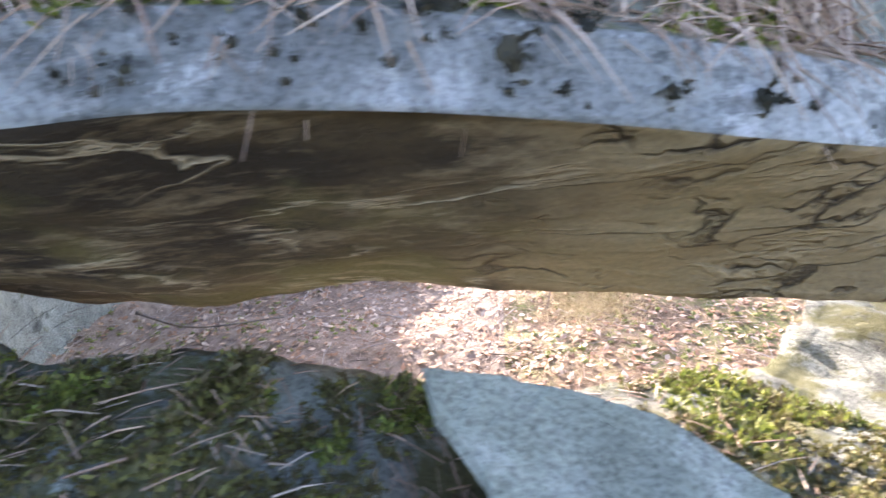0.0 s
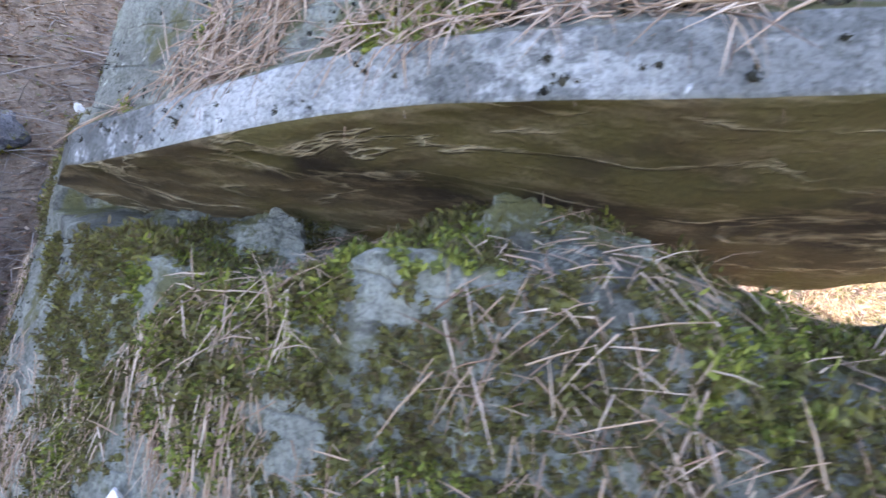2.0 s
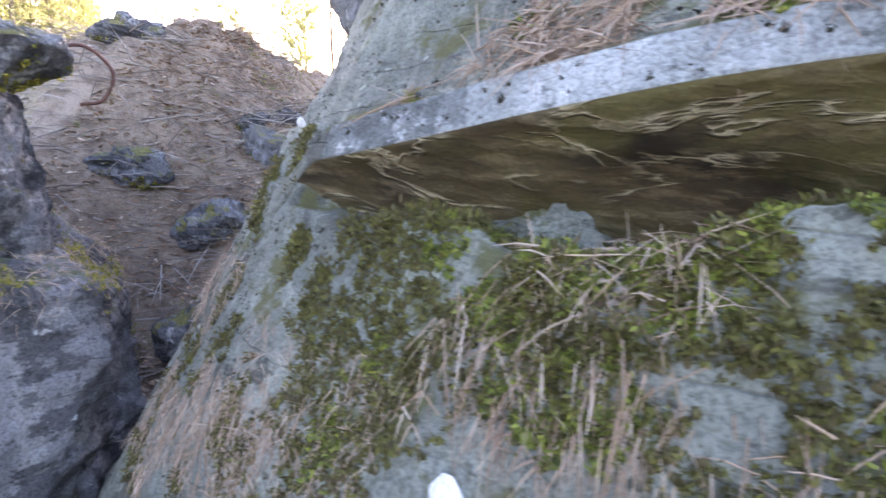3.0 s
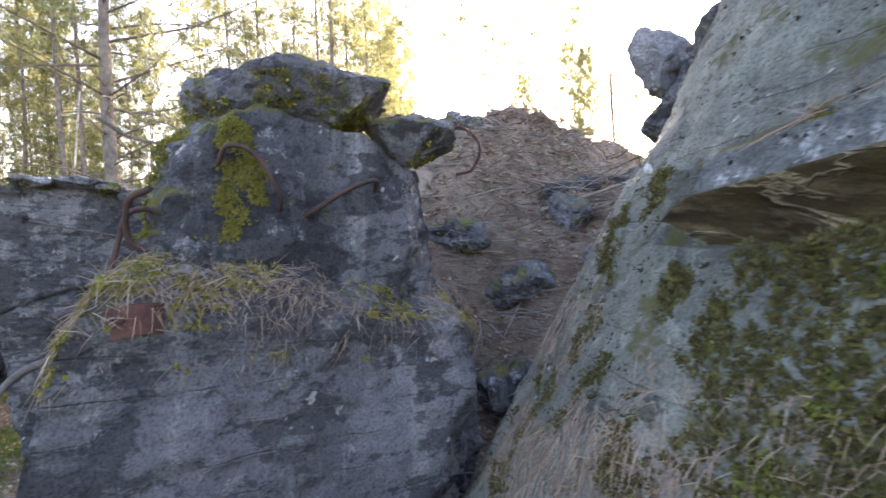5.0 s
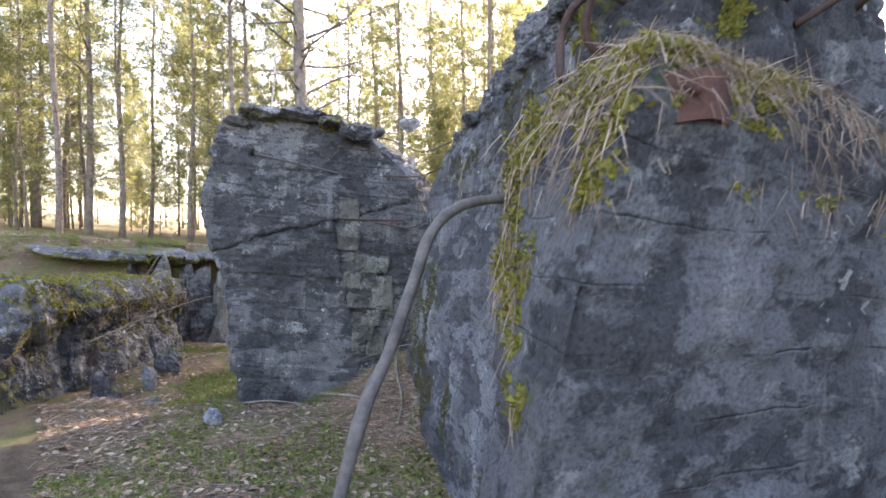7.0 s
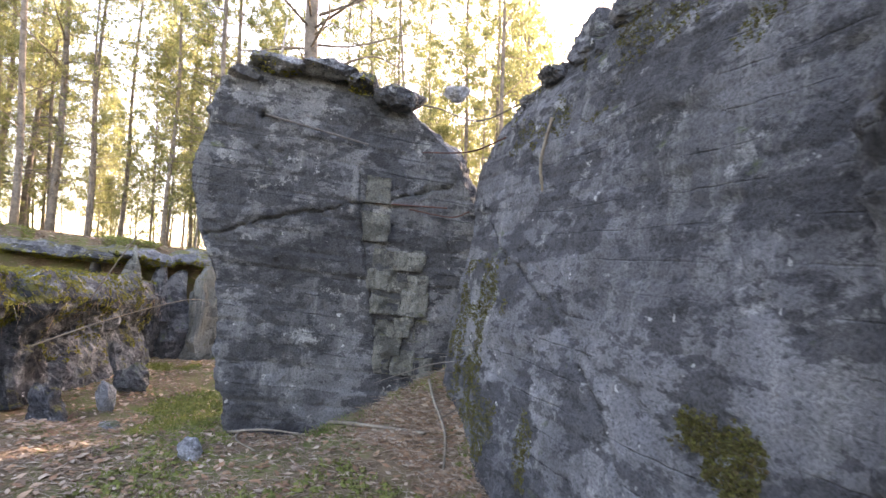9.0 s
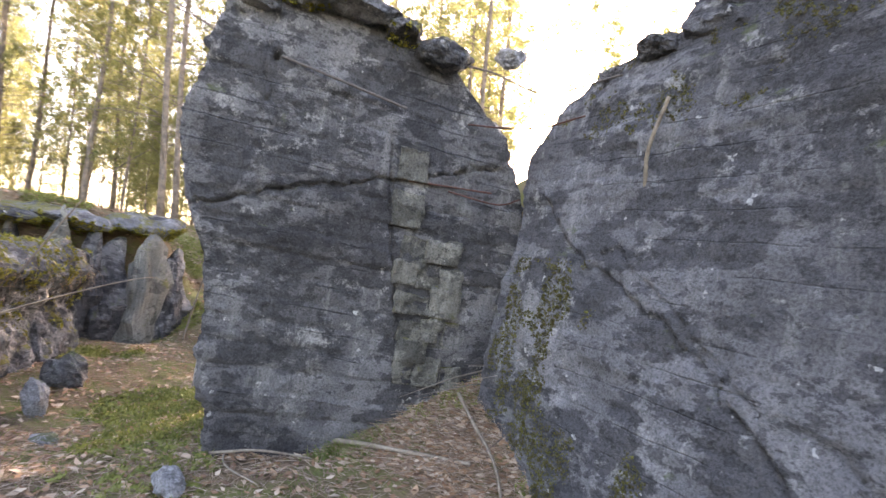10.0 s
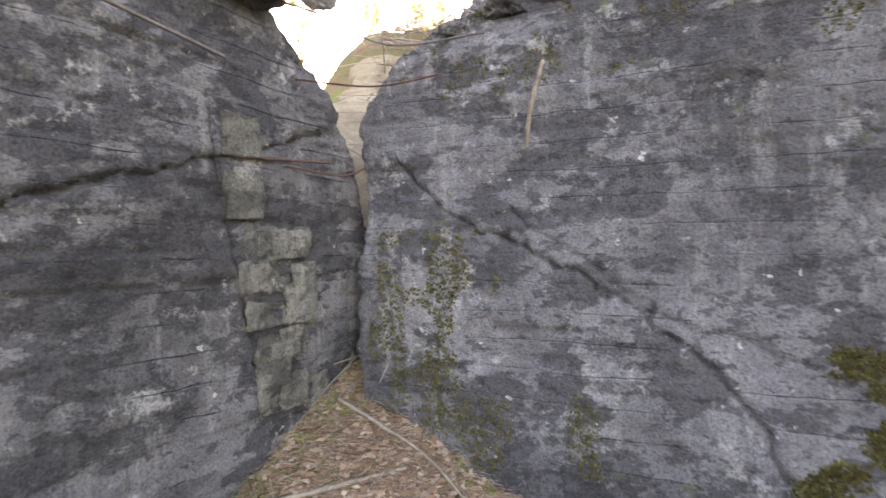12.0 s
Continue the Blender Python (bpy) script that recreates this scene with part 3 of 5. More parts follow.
def sill_z(th):
    base = 2.62 - 0.16 * smooth(-16, -8, th) - 0.03 * smooth(0, 8, th) - 0.28 * smooth(5, 24, th) - 0.3 * smooth(26, 46, th)
    base = base - 0.06 * smooth(-9, -4, th) - 0.09 * smooth(-24, -36, th)
    return base - 0.10 * smooth(-40, -30, th) * (1 - smooth(-28, -22, th))


def edge_z(th):
    return 2.94 - 0.21 * smooth(-20, -54, th) - 0.25 * smooth(8, 42, th)


def dome_lower():
    ths = np.linspace(-115, 62, 380)

    def prof(th):
        zs = float(sill_z(th)) if th > -52 else float(sill_z(-52)) + 0.4 * float(smooth(-51, -55, th))
        return [(float(dome_r(th, 0.0)), 0.0), (float(dome_r(th, 1.2)), 1.2), (float(dome_r(th, zs)), zs),
                (2.85, zs - 0.02), (2.75, 0.2)]

    def shift(p, side, nor):
        return 0.03 * fbm(p, 2.2, 5, 0.55, 61) + 0.012 * fbm(p, 14, 3, 0.5, 66) + np.where(side >= 2, 0.03, 0.0) * fbm(p, 6, 3, 0.5, 68)
    v, f, _, _ = sweep(ths, prof, [30, 56, 18, 12, 8], shift)
    return thing("bunker_wall", v, f, CONC_D, "sloped round concrete bunker wall grown over with moss and lichen", "bunker wall", "bunker")


def dome_upper():
    ths = np.linspace(-112, 61, 380)

    def prof(th):
        open_ = float(smooth(-56, -50, th)) * float(smooth(49, 46, th))
        e = float(edge_z(th)) * open_ + (2.5 if th < 0 else 1.5) * (1 - open_)
        ro = float(dome_r(th, e)) + 0.045 * open_
        r_lip = min(2.35 / math.cos(radians(min(max(th + 6, -50), 50))), ro - 0.06)
        lip = (2.265 - 0.003 * th + 0.145 * float(smooth(-2, 16, th))) * open_ + (2.2 if th < 0 else 1.4) * (1 - open_)
        top = 4.15 + 0.15 * float(smooth(-60, -20, th))
        return [(ro, e), (ro - 0.05, e + 0.14), (ro - 0.12, e + 0.17), (float(dome_r(th, top)), top), (2.0, top - 0.3), (r_lip - 0.12, lip - 0.01), (r_lip, lip)]

    def shift(p, side, nor):
        calm = side <= 1
        d = np.where(calm, 0.005, 0.03) * fbm(p, 2.4, 5, 0.55, 71) + np.where(calm, 0.002, 0.010) * fbm(p, 15, 3, 0.5, 75)
        row = p[:, 2] / 0.17
        d = d - np.where(side == 2, 0.012, 0) * np.exp(-((row - np.round(row)) / 0.07) ** 2)
        return d * np.where(side >= 5, 0.3, 1.0) + np.where(side == 6, 0.012, 0) * fbm(p * np.array([1, 1, 3]), 3.0, 4, 0.55, 79)
    v, f, tags, quads = sweep(ths, prof, [8, 4, 54, 8, 8, 4, 34], shift)
    ob = thing("bunker_roof", v, f, [CONC_D, BAND, CEIL], "thick round concrete roof over a long slit, pale rim band", "bunker roof", "bunker")
    idx = np.zeros(len(f), int)
    tq = tags[np.array(quads)[:, 0]]
    thq = np.degrees(np.arctan2(v[:, 0] - CX, CY - v[:, 1]))[np.array(quads)[:, 0]]
    idx[:len(quads)] = np.where((tq == 0) & (thq > -50) & (thq < 38), 1, np.where((tq >= 5) & (thq > -53), 2, 0))
    ob.data.polygons.foreach_set("material_index", idx.tolist())
    return ob


MARK = set(bpy.data.objects)
dome_lower()
SURF["dome_lower"] = SURF["last"]
dome_upper()
SURF["dome_upper"] = SURF["last"]


# ---- small growth: straw, moss, litter ----
RNG = np.random.default_rng(7)


def pick(surface, mask, n):
    """Random places on a built surface where mask(points, normals, tags) holds."""
    v, nor, tags = SURF[surface]
    idx = np.nonzero(mask(v, nor, tags))[0]
    if not len(idx):
        return np.zeros((0, 3)), np.zeros((0, 3))
    k = RNG.choice(idx, n)
    t = RNG.normal(0, 0.012, (n, 3))
    t -= nor[k] * np.sum(t * nor[k], 1)[:, None]
    return v[k] + t, nor[k]


def unit(d):
    return d / (np.linalg.norm(d, axis=-1, keepdims=True) + 1e-9)


def blades(heap, p, d, length, width, droop):
    """Thin three-sided stalks that sag."""
    n = len(p)
    if not n:
        return
    d = unit(d)
    a = unit(np.cross(d, (0.3, 0.2, 0.93)))
    b = np.cross(d, a)
    rows = []
    for s, w in ((0.0, 1.0), (0.5, 0.85), (1.0, 0.25)):
        c = p + d * (length * s)[:, None]
        c[:, 2] -= droop * length * s * s
        ww = (width * w)[:, None]
        rows += [c + a * ww, c - a * ww * 0.5 + b * ww * 0.8, c - a * ww * 0.5 - b * ww * 0.8]
    heap.bulk(np.stack(rows, 1), None, [(r + k, r + (k + 1) % 3, r + 3 + (k + 1) % 3, r + 3 + k) for r in (0, 3) for k in range(3)])


def straw(heap, pts, nors, length=(0.06, 0.16), width=0.0018, down=0.6):
    n = len(pts)
    if not n:
        return
    t = RNG.normal(0, 1, (n, 3)) + np.array((0, 0, -down))
    t -= nors * np.sum(t * nors, 1)[:, None] * 0.85
    t += nors * RNG.uniform(0.0, 0.25, (n, 1))
    blades(heap, pts + nors * RNG.uniform(0.002, 0.03, (n, 1)), t, RNG.uniform(*length, n), width * RNG.uniform(0.6, 1.7, n), RNG.uniform(0, 0.35, n))


def cushions(heap, p, n, r, tufts=10, tall=0.7):
    """Moss cushions: lumpy little mounds with shoots standing out of them."""
    m = len(p)
    if not m:
        return
    n = unit(n)
    a = unit(np.cross(n, (0.41, 0.3, 0.86)))
    b = np.cross(n, a)
    rows = []
    for ring, (rr, hh) in enumerate(((1.0, -0.25), (0.8, 0.3), (0.4, 0.5))):
        for k in range(7):
            w = 2 * math.pi * k / 7 + ring * 0.4
            q = (r * RNG.uniform(0.4, 1.1, m))[:, None]
            rows.append(p + (a * math.cos(w) + b * math.sin(w)) * rr * q + n * hh * q * tall)
    rows.append(p + n * (r * 0.55 * tall)[:, None])
    heap.bulk(np.stack(rows, 1), [(14 + k, 14 + (k + 1) % 7, 21) for k in range(7)],
              [(g * 7 + k, g * 7 + (k + 1) % 7, g * 7 + 7 + (k + 1) % 7, g * 7 + 7 + k) for g in (0, 1) for k in range(7)])
    nn, pp, rr = np.repeat(n, tufts, 0), np.repeat(p, tufts, 0), np.repeat(r, tufts)[:, None]
    d = unit(nn * RNG.uniform(0.3, 1.0, (len(nn), 1)) + RNG.normal(0, 0.6, nn.shape))
    base = pp + nn * rr * 0.3 * tall + RNG.normal(0, 1, nn.shape) * rr * 0.55
    s = unit(np.cross(d, RNG.normal(0, 1, nn.shape))) * np.minimum(rr * 0.16, 0.0034)
    tip = base + d * np.minimum(rr * 1.25, 0.034) * RNG.uniform(0.5, 1.1, (len(nn), 1))
    mid = (base + tip) / 2 + np.cross(d, s) * 0.6
    heap.bulk(np.stack([base + s, base - s, mid - s * 1.3, tip, mid + s * 1.3], 1), [(4, 2, 3)], [(0, 1, 2, 4)])


def moss_on(heap, pts, nors, size, tufts=10, up=0.35):
    if len(pts):
        cushions(heap, pts, nors + np.array((0, 0, up)), RNG.uniform(*size, len(pts)) * RNG.uniform(0.6, 1.0, len(pts)), tufts)


def stuff(name, heap, mat, label, category):
    return tagged(new(name, heap.mesh(name, mat, True)), label, category, kind="stuff")


def polar(v):
    return np.degrees(np.arctan2(v[:, 0] - CX, CY - v[:, 1])), v[:, 2]


# moss and straw on the round bunker
green = Heap()
dry = Heap()
black = Heap()


def sill_moss(v, n, t):
    th, z = polar(v)
    grown = fbm(v, 4.5, 3, 0.5, 31)
    return (t <= 2) & (th > -62) & (th < 40) & (z > 1.3) & (grown > -0.3 + 0.65 * smooth(-34, -52, th)) & (n[:, 2] > -0.2)


p, n = pick("dome_lower", sill_moss, 20000)
moss_on(green, p, n, (0.007, 0.024), 13)
p, n = pick("dome_lower", lambda v, n, t: sill_moss(v, n, t) & (fbm(v, 7, 2, 0.5, 35) > 0.35) & (v[:, 2] > 2.1), 420)
moss_on(green, p, n, (0.02, 0.045), 26)
stuff("moss", green, MOSS, "green and olive moss cushions on the bunker wall", "moss")

bright = Heap()
p, n = pick("dome_lower", lambda v, n, t: (t <= 2) & (fbm(v, 3.2, 2, 0.5, 52) > 0.28) & (polar(v)[0] > -40) & (v[:, 2] > 1.8), 1900)
moss_on(bright, p, n, (0.012, 0.03), 16)
stuff("moss", bright, FRESH, "fresh bright green moss shoots on the bunker wall", "moss")


def strip(v, n, t):
    th, z = polar(v)
    e = edge_z(th)
    return (t >= 1) & (t <= 2) & (th > -44) & (th < 32) & (z > e + 0.15) & (z < e + 0.30 + 0.12 * fbm(v, 2.5, 2, 0.5, 90)) & (fbm(v, 5, 2, 0.5, 91) > -0.25)


p, n = pick("dome_upper", strip, 2600)
straw(dry, p, n, (0.06, 0.2), 0.002, 0.1)
p, n = pick("dome_upper", lambda v, n, t: strip(v, n, t) & (fbm(v, 2.6, 2, 0.5, 97) > 0.1), 420)
straw(dry, p, n, (0.10, 0.22), 0.0028, 2.0)
for th0, z0, spread, count, down in ((-29, 2.53, 4.0, 420, 0.7), (-15, 2.55, 4.5, 260, 0.3), (-3, 2.42, 5.0, 160, 0.5), (-33, 2.2, 3.0, 170, 2.0),
                                     (-28, 2.2, 1.6, 110, 3.5), (9, 2.35, 7.0, 260, 0.6), (22, 2.15, 8.0, 240, 0.4), (-10, 2.2, 6.0, 200, 1.0),
                                     (-47, 1.75, 5.0, 620, 1.6), (-42, 1.95, 6.0, 420, 1.5), (-56, 1.55, 5.0, 420, 1.6), (-60, 2.1, 6.0, 260, 1.2),
                                     (-20, 2.05, 6.0, 190, 1.4), (0, 2.15, 6.0, 160, 1.0)):
    p, n = pick("dome_lower", lambda v, n, t: (t <= 2) & (np.abs(polar(v)[0] - th0) < spread) & (np.abs(v[:, 2] - z0) < 0.12 + 0.05 * spread / 4), count)
    straw(dry, p, n, (0.04, 0.12) if th0 < -40 else (0.05, 0.17), 0.0013 if th0 < -40 else 0.0018, down)
for th0, count in ((-28, 12), (-16, 26), (-6, 22), (6, 22), (18, 26), (28, 16)):
    p, n = pick("dome_lower", lambda v, n, t: (t <= 2) & (np.abs(polar(v)[0] - th0) < 5) & (v[:, 2] > sill_z(th0) - 0.35), count)
    straw(dry, p, n, (0.10, 0.24), 0.0028, 1.0)
stuff("pine_straw", dry, STRAW, "dry pine needles and straw lying on the bunker", "straw")

p, n = pick("dome_upper", lambda v, n, t: (t == 0) & (v[:, 2] > edge_z(polar(v)[0]) + 0.02) & (polar(v)[0] > -52) & (polar(v)[0] < 36) & (fbm(v, 9, 2, 0.5, 3) > 0.05), 70)
moss_on(black, p, n, (0.006, 0.017), 10, 0.0)
p, n = pick("dome_upper", lambda v, n, t: (t <= 2) & (v[:, 2] > edge_z(polar(v)[0]) + 0.06) & (v[:, 2] < edge_z(polar(v)[0]) + 0.2) & (polar(v)[0] > -20) & (polar(v)[0] < 30), 26)
moss_on(black, p, n, (0.012, 0.035), 24, 0.0)
p, n = pick("dome_upper", lambda v, n, t: (t == 2) & (v[:, 2] < 3.9) & (polar(v)[0] < -20) & (fbm(v, 6, 2, 0.5, 8) > 0.1), 900)
moss_on(black, p, n, (0.005, 0.014), 4, 0.0)
p, n = pick("dome_lower", lambda v, n, t: (t <= 1) & (polar(v)[0] < -36) & (fbm(v, 5, 2, 0.5, 8) > 0.0), 1500)
moss_on(black, p, n, (0.005, 0.016), 4, 0.0)
stuff("moss", black, DARKMOSS, "small dark dried moss tufts on grey concrete", "moss")

topmoss = Heap()
p, n = pick("dome_upper", lambda v, n, t: strip(v, n, t) & (fbm(v, 3.4, 2, 0.5, 17) > 0.25), 300)
moss_on(topmoss, p, n, (0.012, 0.035), 14)
stuff("moss", topmoss, FRESH, "bright moss growing above the pale roof rim", "moss")


def sink_new():
    """Lets everything built since the mark down with the bunker."""
    for ob in bpy.data.objects:
        if ob not in MARK:
            ob.location.z += SINK


sink_new()


# ---- rock makers ----
def boulder(name, centre, size, mat, label, category, seed, turn=0.0, jag=0.25, group="", tilt=0.0, res=40, parent=None):
    """A broken stone: facets cut from a lumpy ball, then worn."""
    u = np.linspace(0, 2 * math.pi, res * 2, endpoint=False)
    w = np.linspace(0.02, math.pi - 0.02, res)
    uu, ww = np.meshgrid(u, w, indexing="xy")
    d = np.stack([np.sin(ww) * np.cos(uu), np.sin(ww) * np.sin(uu), np.cos(ww)], -1).reshape(-1, 3)
    rs = np.random.default_rng(seed)
    r = np.full(len(d), 1.25)
    for _ in range(16):
        nn = rs.normal(0, 1, 3)
        nn /= np.linalg.norm(nn)
        c = d @ nn
        r = np.minimum(r, np.where(c > 0.05, rs.uniform(0.68, 0.95) / np.maximum(c, 0.05), 9))
    v = d * r[:, None] * np.array(size) * 0.5
    v = v + d * (jag * 0.30 * np.min(size) * fbm(v + seed, 2.6 / np.mean(size), 6, 0.62, seed))[:, None]
    m = np.array((Matrix.Rotation(radians(turn), 3, "Z") @ Matrix.Rotation(radians(tilt), 3, "X")))
    v = v @ m.T + np.array(centre)
    k = res * 2
    f = [(i * k + j, (i + 1) * k + j, (i + 1) * k + (j + 1) % k, i * k + (j + 1) % k) for i in range(res - 1) for j in range(k)]
    quads = f[:]
    f += [tuple(range(k)), tuple(reversed(range((res - 1) * k, res * k)))]
    SURF["last"] = (v, -vertex_normals(v, [tuple(reversed(q)) for q in quads]) * -1, np.zeros(len(v), int))
    if parent:
        return piece(name, v, f, mat, parent, label)
    return thing(name, v, f, mat, label, category, group, smooth_shade=False)


def mossy(key, count, size, lab, mat=None, up=0.45, extra=None, tufts=9):
    h = Heap()
    p, n = pick(key, lambda v, n, t: (n[:, 2] > up) & (extra(v) if extra else True) & (fbm(v, 5, 3, 0.5, 77) > -0.15), count)
    moss_on(h, p, n, size, tufts)
    if h.n:
        stuff("moss", h, mat or GOLDMOSS, lab, "moss")


# cap stone, overhanging stone and boulders
boulder("capstone", (-4.15, 1.08, 3.00), (1.3, 0.85, 0.48), CONC_C, "rough concrete cap with thick golden moss on the chunk", "concrete fragment", 5, 34, 0.3, "ruin fragments", 0)
SURF["cap"] = SURF["last"]
mossy("cap", 2200, (0.01, 0.03), "thick golden green moss on the cap", up=0.35)
boulder("overhanging_stone", (-3.66, 1.58, 2.90), (0.46, 0.38, 0.34), CONC_C, "angular concrete fragment jutting out from the chunk", "concrete fragment", 8, 60, 0.25, "ruin fragments", -8)
SURF["over"] = SURF["last"]
mossy("over", 60, (0.015, 0.03), "moss on the jutting fragment", up=0.6)
boulder("perched_boulder", (-3.10, 5.55, 3.75), (1.15, 1.1, 1.35), CONC_C, "dark rugged boulder on the mound behind the bunker", "boulder", 13, 50, 0.3, "ruin fragments")
boulder("perched_boulder", (-3.52, 5.41, 4.52), (0.66, 0.6, 0.68), STONE, "pale rugged boulder perched on a darker one", "boulder", 12, 20, 0.25, "ruin fragments")
boulder("perched_boulder", (-2.35, 5.2, 4.12), (1.5, 1.2, 0.95), CONC_C, "dark broken concrete heaped on the bunker's roof", "boulder", 17, 30, 0.5, "ruin fragments")
boulder("wall_top_stone", (-7.50, 1.98, 2.98), (0.22, 0.2, 0.16), STONE, "rounded concrete lump held up by bent iron", "concrete fragment", 14, 0, 0.3, "wall stones")
boulder("wall_top_stone", (-5.97, 1.90, 2.93), (0.52, 0.36, 0.34), CONC_B, "mossy concrete lump on the wall's top edge", "concrete fragment", 15, 20, 0.4, "wall stones")
SURF["knobb"] = SURF["last"]
mossy("knobb", 70, (0.015, 0.03), "green moss on the lump", up=0.55)
for k, (x, y, z, sx, sz) in enumerate(((-8.28, 0.72, 3.02, 0.42, 0.16), (-8.05, 1.02, 3.02, 0.40, 0.15), (-7.93, 1.30, 2.98, 0.22, 0.2),
                                       (-7.78, 1.58, 2.90, 0.32, 0.24), (-8.45, 0.55, 2.92, 0.2, 0.12))):
    boulder("wall_top_stone", (x, y, z - 0.05), (sx * 1.3, 0.42, sz * 0.85), CONC_C, "flat broken concrete piece on the block's crumbling top", "concrete fragment", 30 + k, 57, 0.5, "wall stones")
    SURF["ta%d" % k] = SURF["last"]
    if k in (0, 2):
        mossy("ta%d" % k, 60, (0.015, 0.035), "yellow-green moss on the broken top", up=0.5)
for k, (x, y, z, s, m) in enumerate(((-5.55, 1.75, 3.02, 0.5, 0), (-5.2, 1.55, 3.05, 0.45, 0), (-4.95, 1.5, 3.15, 0.5, 0), (-6.35, 2.0, 2.84, 0.3, 1), (-6.7, 2.1, 2.72, 0.26, 1), (-4.85, 1.3, 3.35, 0.45, 1))):
    boulder("wall_top_stone", (x, y, z), (s * 1.3, s * 0.8, s * 0.7), CONC_B, "jagged broken concrete on the wall's top edge", "concrete fragment", 50 + k, 20 * k, 0.6, "wall stones")

# rubble along the slit
MARK = set(bpy.data.objects)
for k, (th, dz, s, r) in enumerate(((-46, 0.03, 0.34, 3.22), (-35.5, 0.02, 0.30, 3.2), (-18, -0.03, 0.36, 3.16), (-14.5, -0.04, 0.24, 3.12))):
    c = on_dome(np.array(th), r - 0.06, sill_z(th) + dz)
    boulder("rubble_stone", tuple(c), (s * 1.15, s * 0.7, s * 0.62), CONC_D, "mossy grey rubble stone lying on the slit's sill", "stone", 70 + k, th, 0.6, "sill rubble")
    SURF["rb%d" % k] = SURF["last"]
    mossy("rb%d" % k, 60, (0.01, 0.022), "moss on the rubble stone", MOSS, 0.4)

# flat pale stone leaning in the slit
flat = [(1.45, 0.99, 2.41), (1.62, 1.05, 2.35), (1.92, 1.08, 2.23), (2.15, 0.98, 2.11), (2.07, 0.85, 2.08), (1.60, 0.74, 2.25), (1.57, 0.82, 2.32), (1.48, 0.91, 2.39)]
fv = []
for q in (0.0, -0.035):
    fv += [np.array(c) + np.array((0.01 * q, 0.3 * q, q)) for c in flat]
n6 = len(flat)
bmf = bmesh.new()
bv = [bmf.verts.new(tuple(c)) for c in fv]
bmf.faces.new(bv[:n6])
bmf.faces.new(list(reversed(bv[n6:])))
for i in range(n6):
    bmf.faces.new((bv[(i + 1) % n6], bv[i], bv[n6 + i], bv[n6 + (i + 1) % n6]))
bmesh.ops.subdivide_edges(bmf, edges=bmf.edges[:], cuts=6, use_grid_fill=True)
bmesh.ops.triangulate(bmf, faces=[fc for fc in bmf.faces if len(fc.verts) > 4])
bmesh.ops.subdivide_edges(bmf, edges=bmf.edges[:], cuts=1, use_grid_fill=True)
bmesh.ops.recalc_face_normals(bmf, faces=bmf.faces[:])
pts = np.array([vv.co[:] for vv in bmf.verts])
off = 0.008 * fbm(pts, 12, 4, 0.6, 2)
for vv, o in zip(bmf.verts, off):
    vv.co.z += o
me = bpy.data.meshes.new("flat_stone")
bmf.to_mesh(me)
bmf.free()
me.materials.append(PALE)
tagged(new("flat_stone", me), "pale green-grey flat concrete shard leaning on the sill", "stone")

# white lichen flakes and stone on the slope
for k, (th, z, s) in enumerate(((-32.5, 1.93, 0.10), (-73, 2.25, 0.05), (-60, 2.95, 0.04))):
    c = on_dome(np.array(th), float(dome_r(th, z)) + 0.015, z)
    boulder("spalled_spot", tuple(c), (s, 0.05, s * 1.3), WHITE, "small chalk-white spalled spot on the mossy wall", "spall mark", 90 + k, th, 0.5, "spall marks", 0, 10)

sink_new()

# ---- iron ----
def rod(name, ctrl, r, mat, label, category="iron bar", group="iron bars", taper=1.0, n=28, sides=8):
    pts = curve_points(ctrl, n)
    rad = np.linspace(r, r * taper, len(pts))
    v, f = tube(pts, rad, sides, 0.12, len(name))
    return thing(name, v, f, mat, label, category, group)


rod("bent_bar", [(-4.12, 0.42, 1.74), (-4.26, 0.22, 1.79), (-4.27, 0.02, 1.75), (-4.27, -0.09, 1.66), (-4.22, -0.18, 1.51), (-4.16, -0.29, 1.33), (-4.10, -0.39, 1.2), (-4.07, -0.48, 0.8), (-4.07, -0.5, -0.1)], 0.016, IRON, "long bent grey iron bar arching from the wall")
rod("hooked_bar", [(-3.95, 0.5, 2.35), (-4.02, 0.36, 2.42), (-4.10, 0.30, 2.40), (-4.14, 0.28, 2.3), (-4.10, 0.24, 2.14)], 0.013, DARKRUST, "rusty hooked reinforcing bar sticking out of broken concrete")
rod("hooked_bar", [(-4.0, 0.42, 2.22), (-4.06, 0.3, 2.28), (-3.98, 0.26, 2.44), (-3.9, 0.32, 2.5)], 0.014, DARKRUST, "rusty bent reinforcing bar on the ledge")
rod("hooked_bar", [(-3.80, 0.55, 2.62), (-3.72, 0.56, 2.70), (-3.66, 0.66, 2.66), (-3.64, 0.76, 2.50), (-3.7, 0.8, 2.44)], 0.011, DARKRUST, "rusty curved reinforcing bar on the chunk's face")
rod("hooked_bar", [(-3.72, 0.95, 2.42), (-3.58, 1.08, 2.55), (-3.56, 1.25, 2.62), (-3.66, 1.34, 2.58)], 0.013, DARKRUST, "rusty reinforcing bar across the chunk's face")
rod("wire_loop", [(-3.6, 1.78, 2.98), (-3.52, 1.9, 3.02), (-3.46, 2.0, 2.92), (-3.5, 1.98, 2.78), (-3.56, 1.9, 2.74)], 0.009, RUST, "thin rusty wire loop on the jutting fragment", "wire")
rod("thin_rod", [(-8.30, 0.66, 2.56), (-8.1, 0.93, 2.5), (-7.84, 1.36, 2.42)], 0.009, IRON, "thin grey iron rod hanging from a hole in the block")
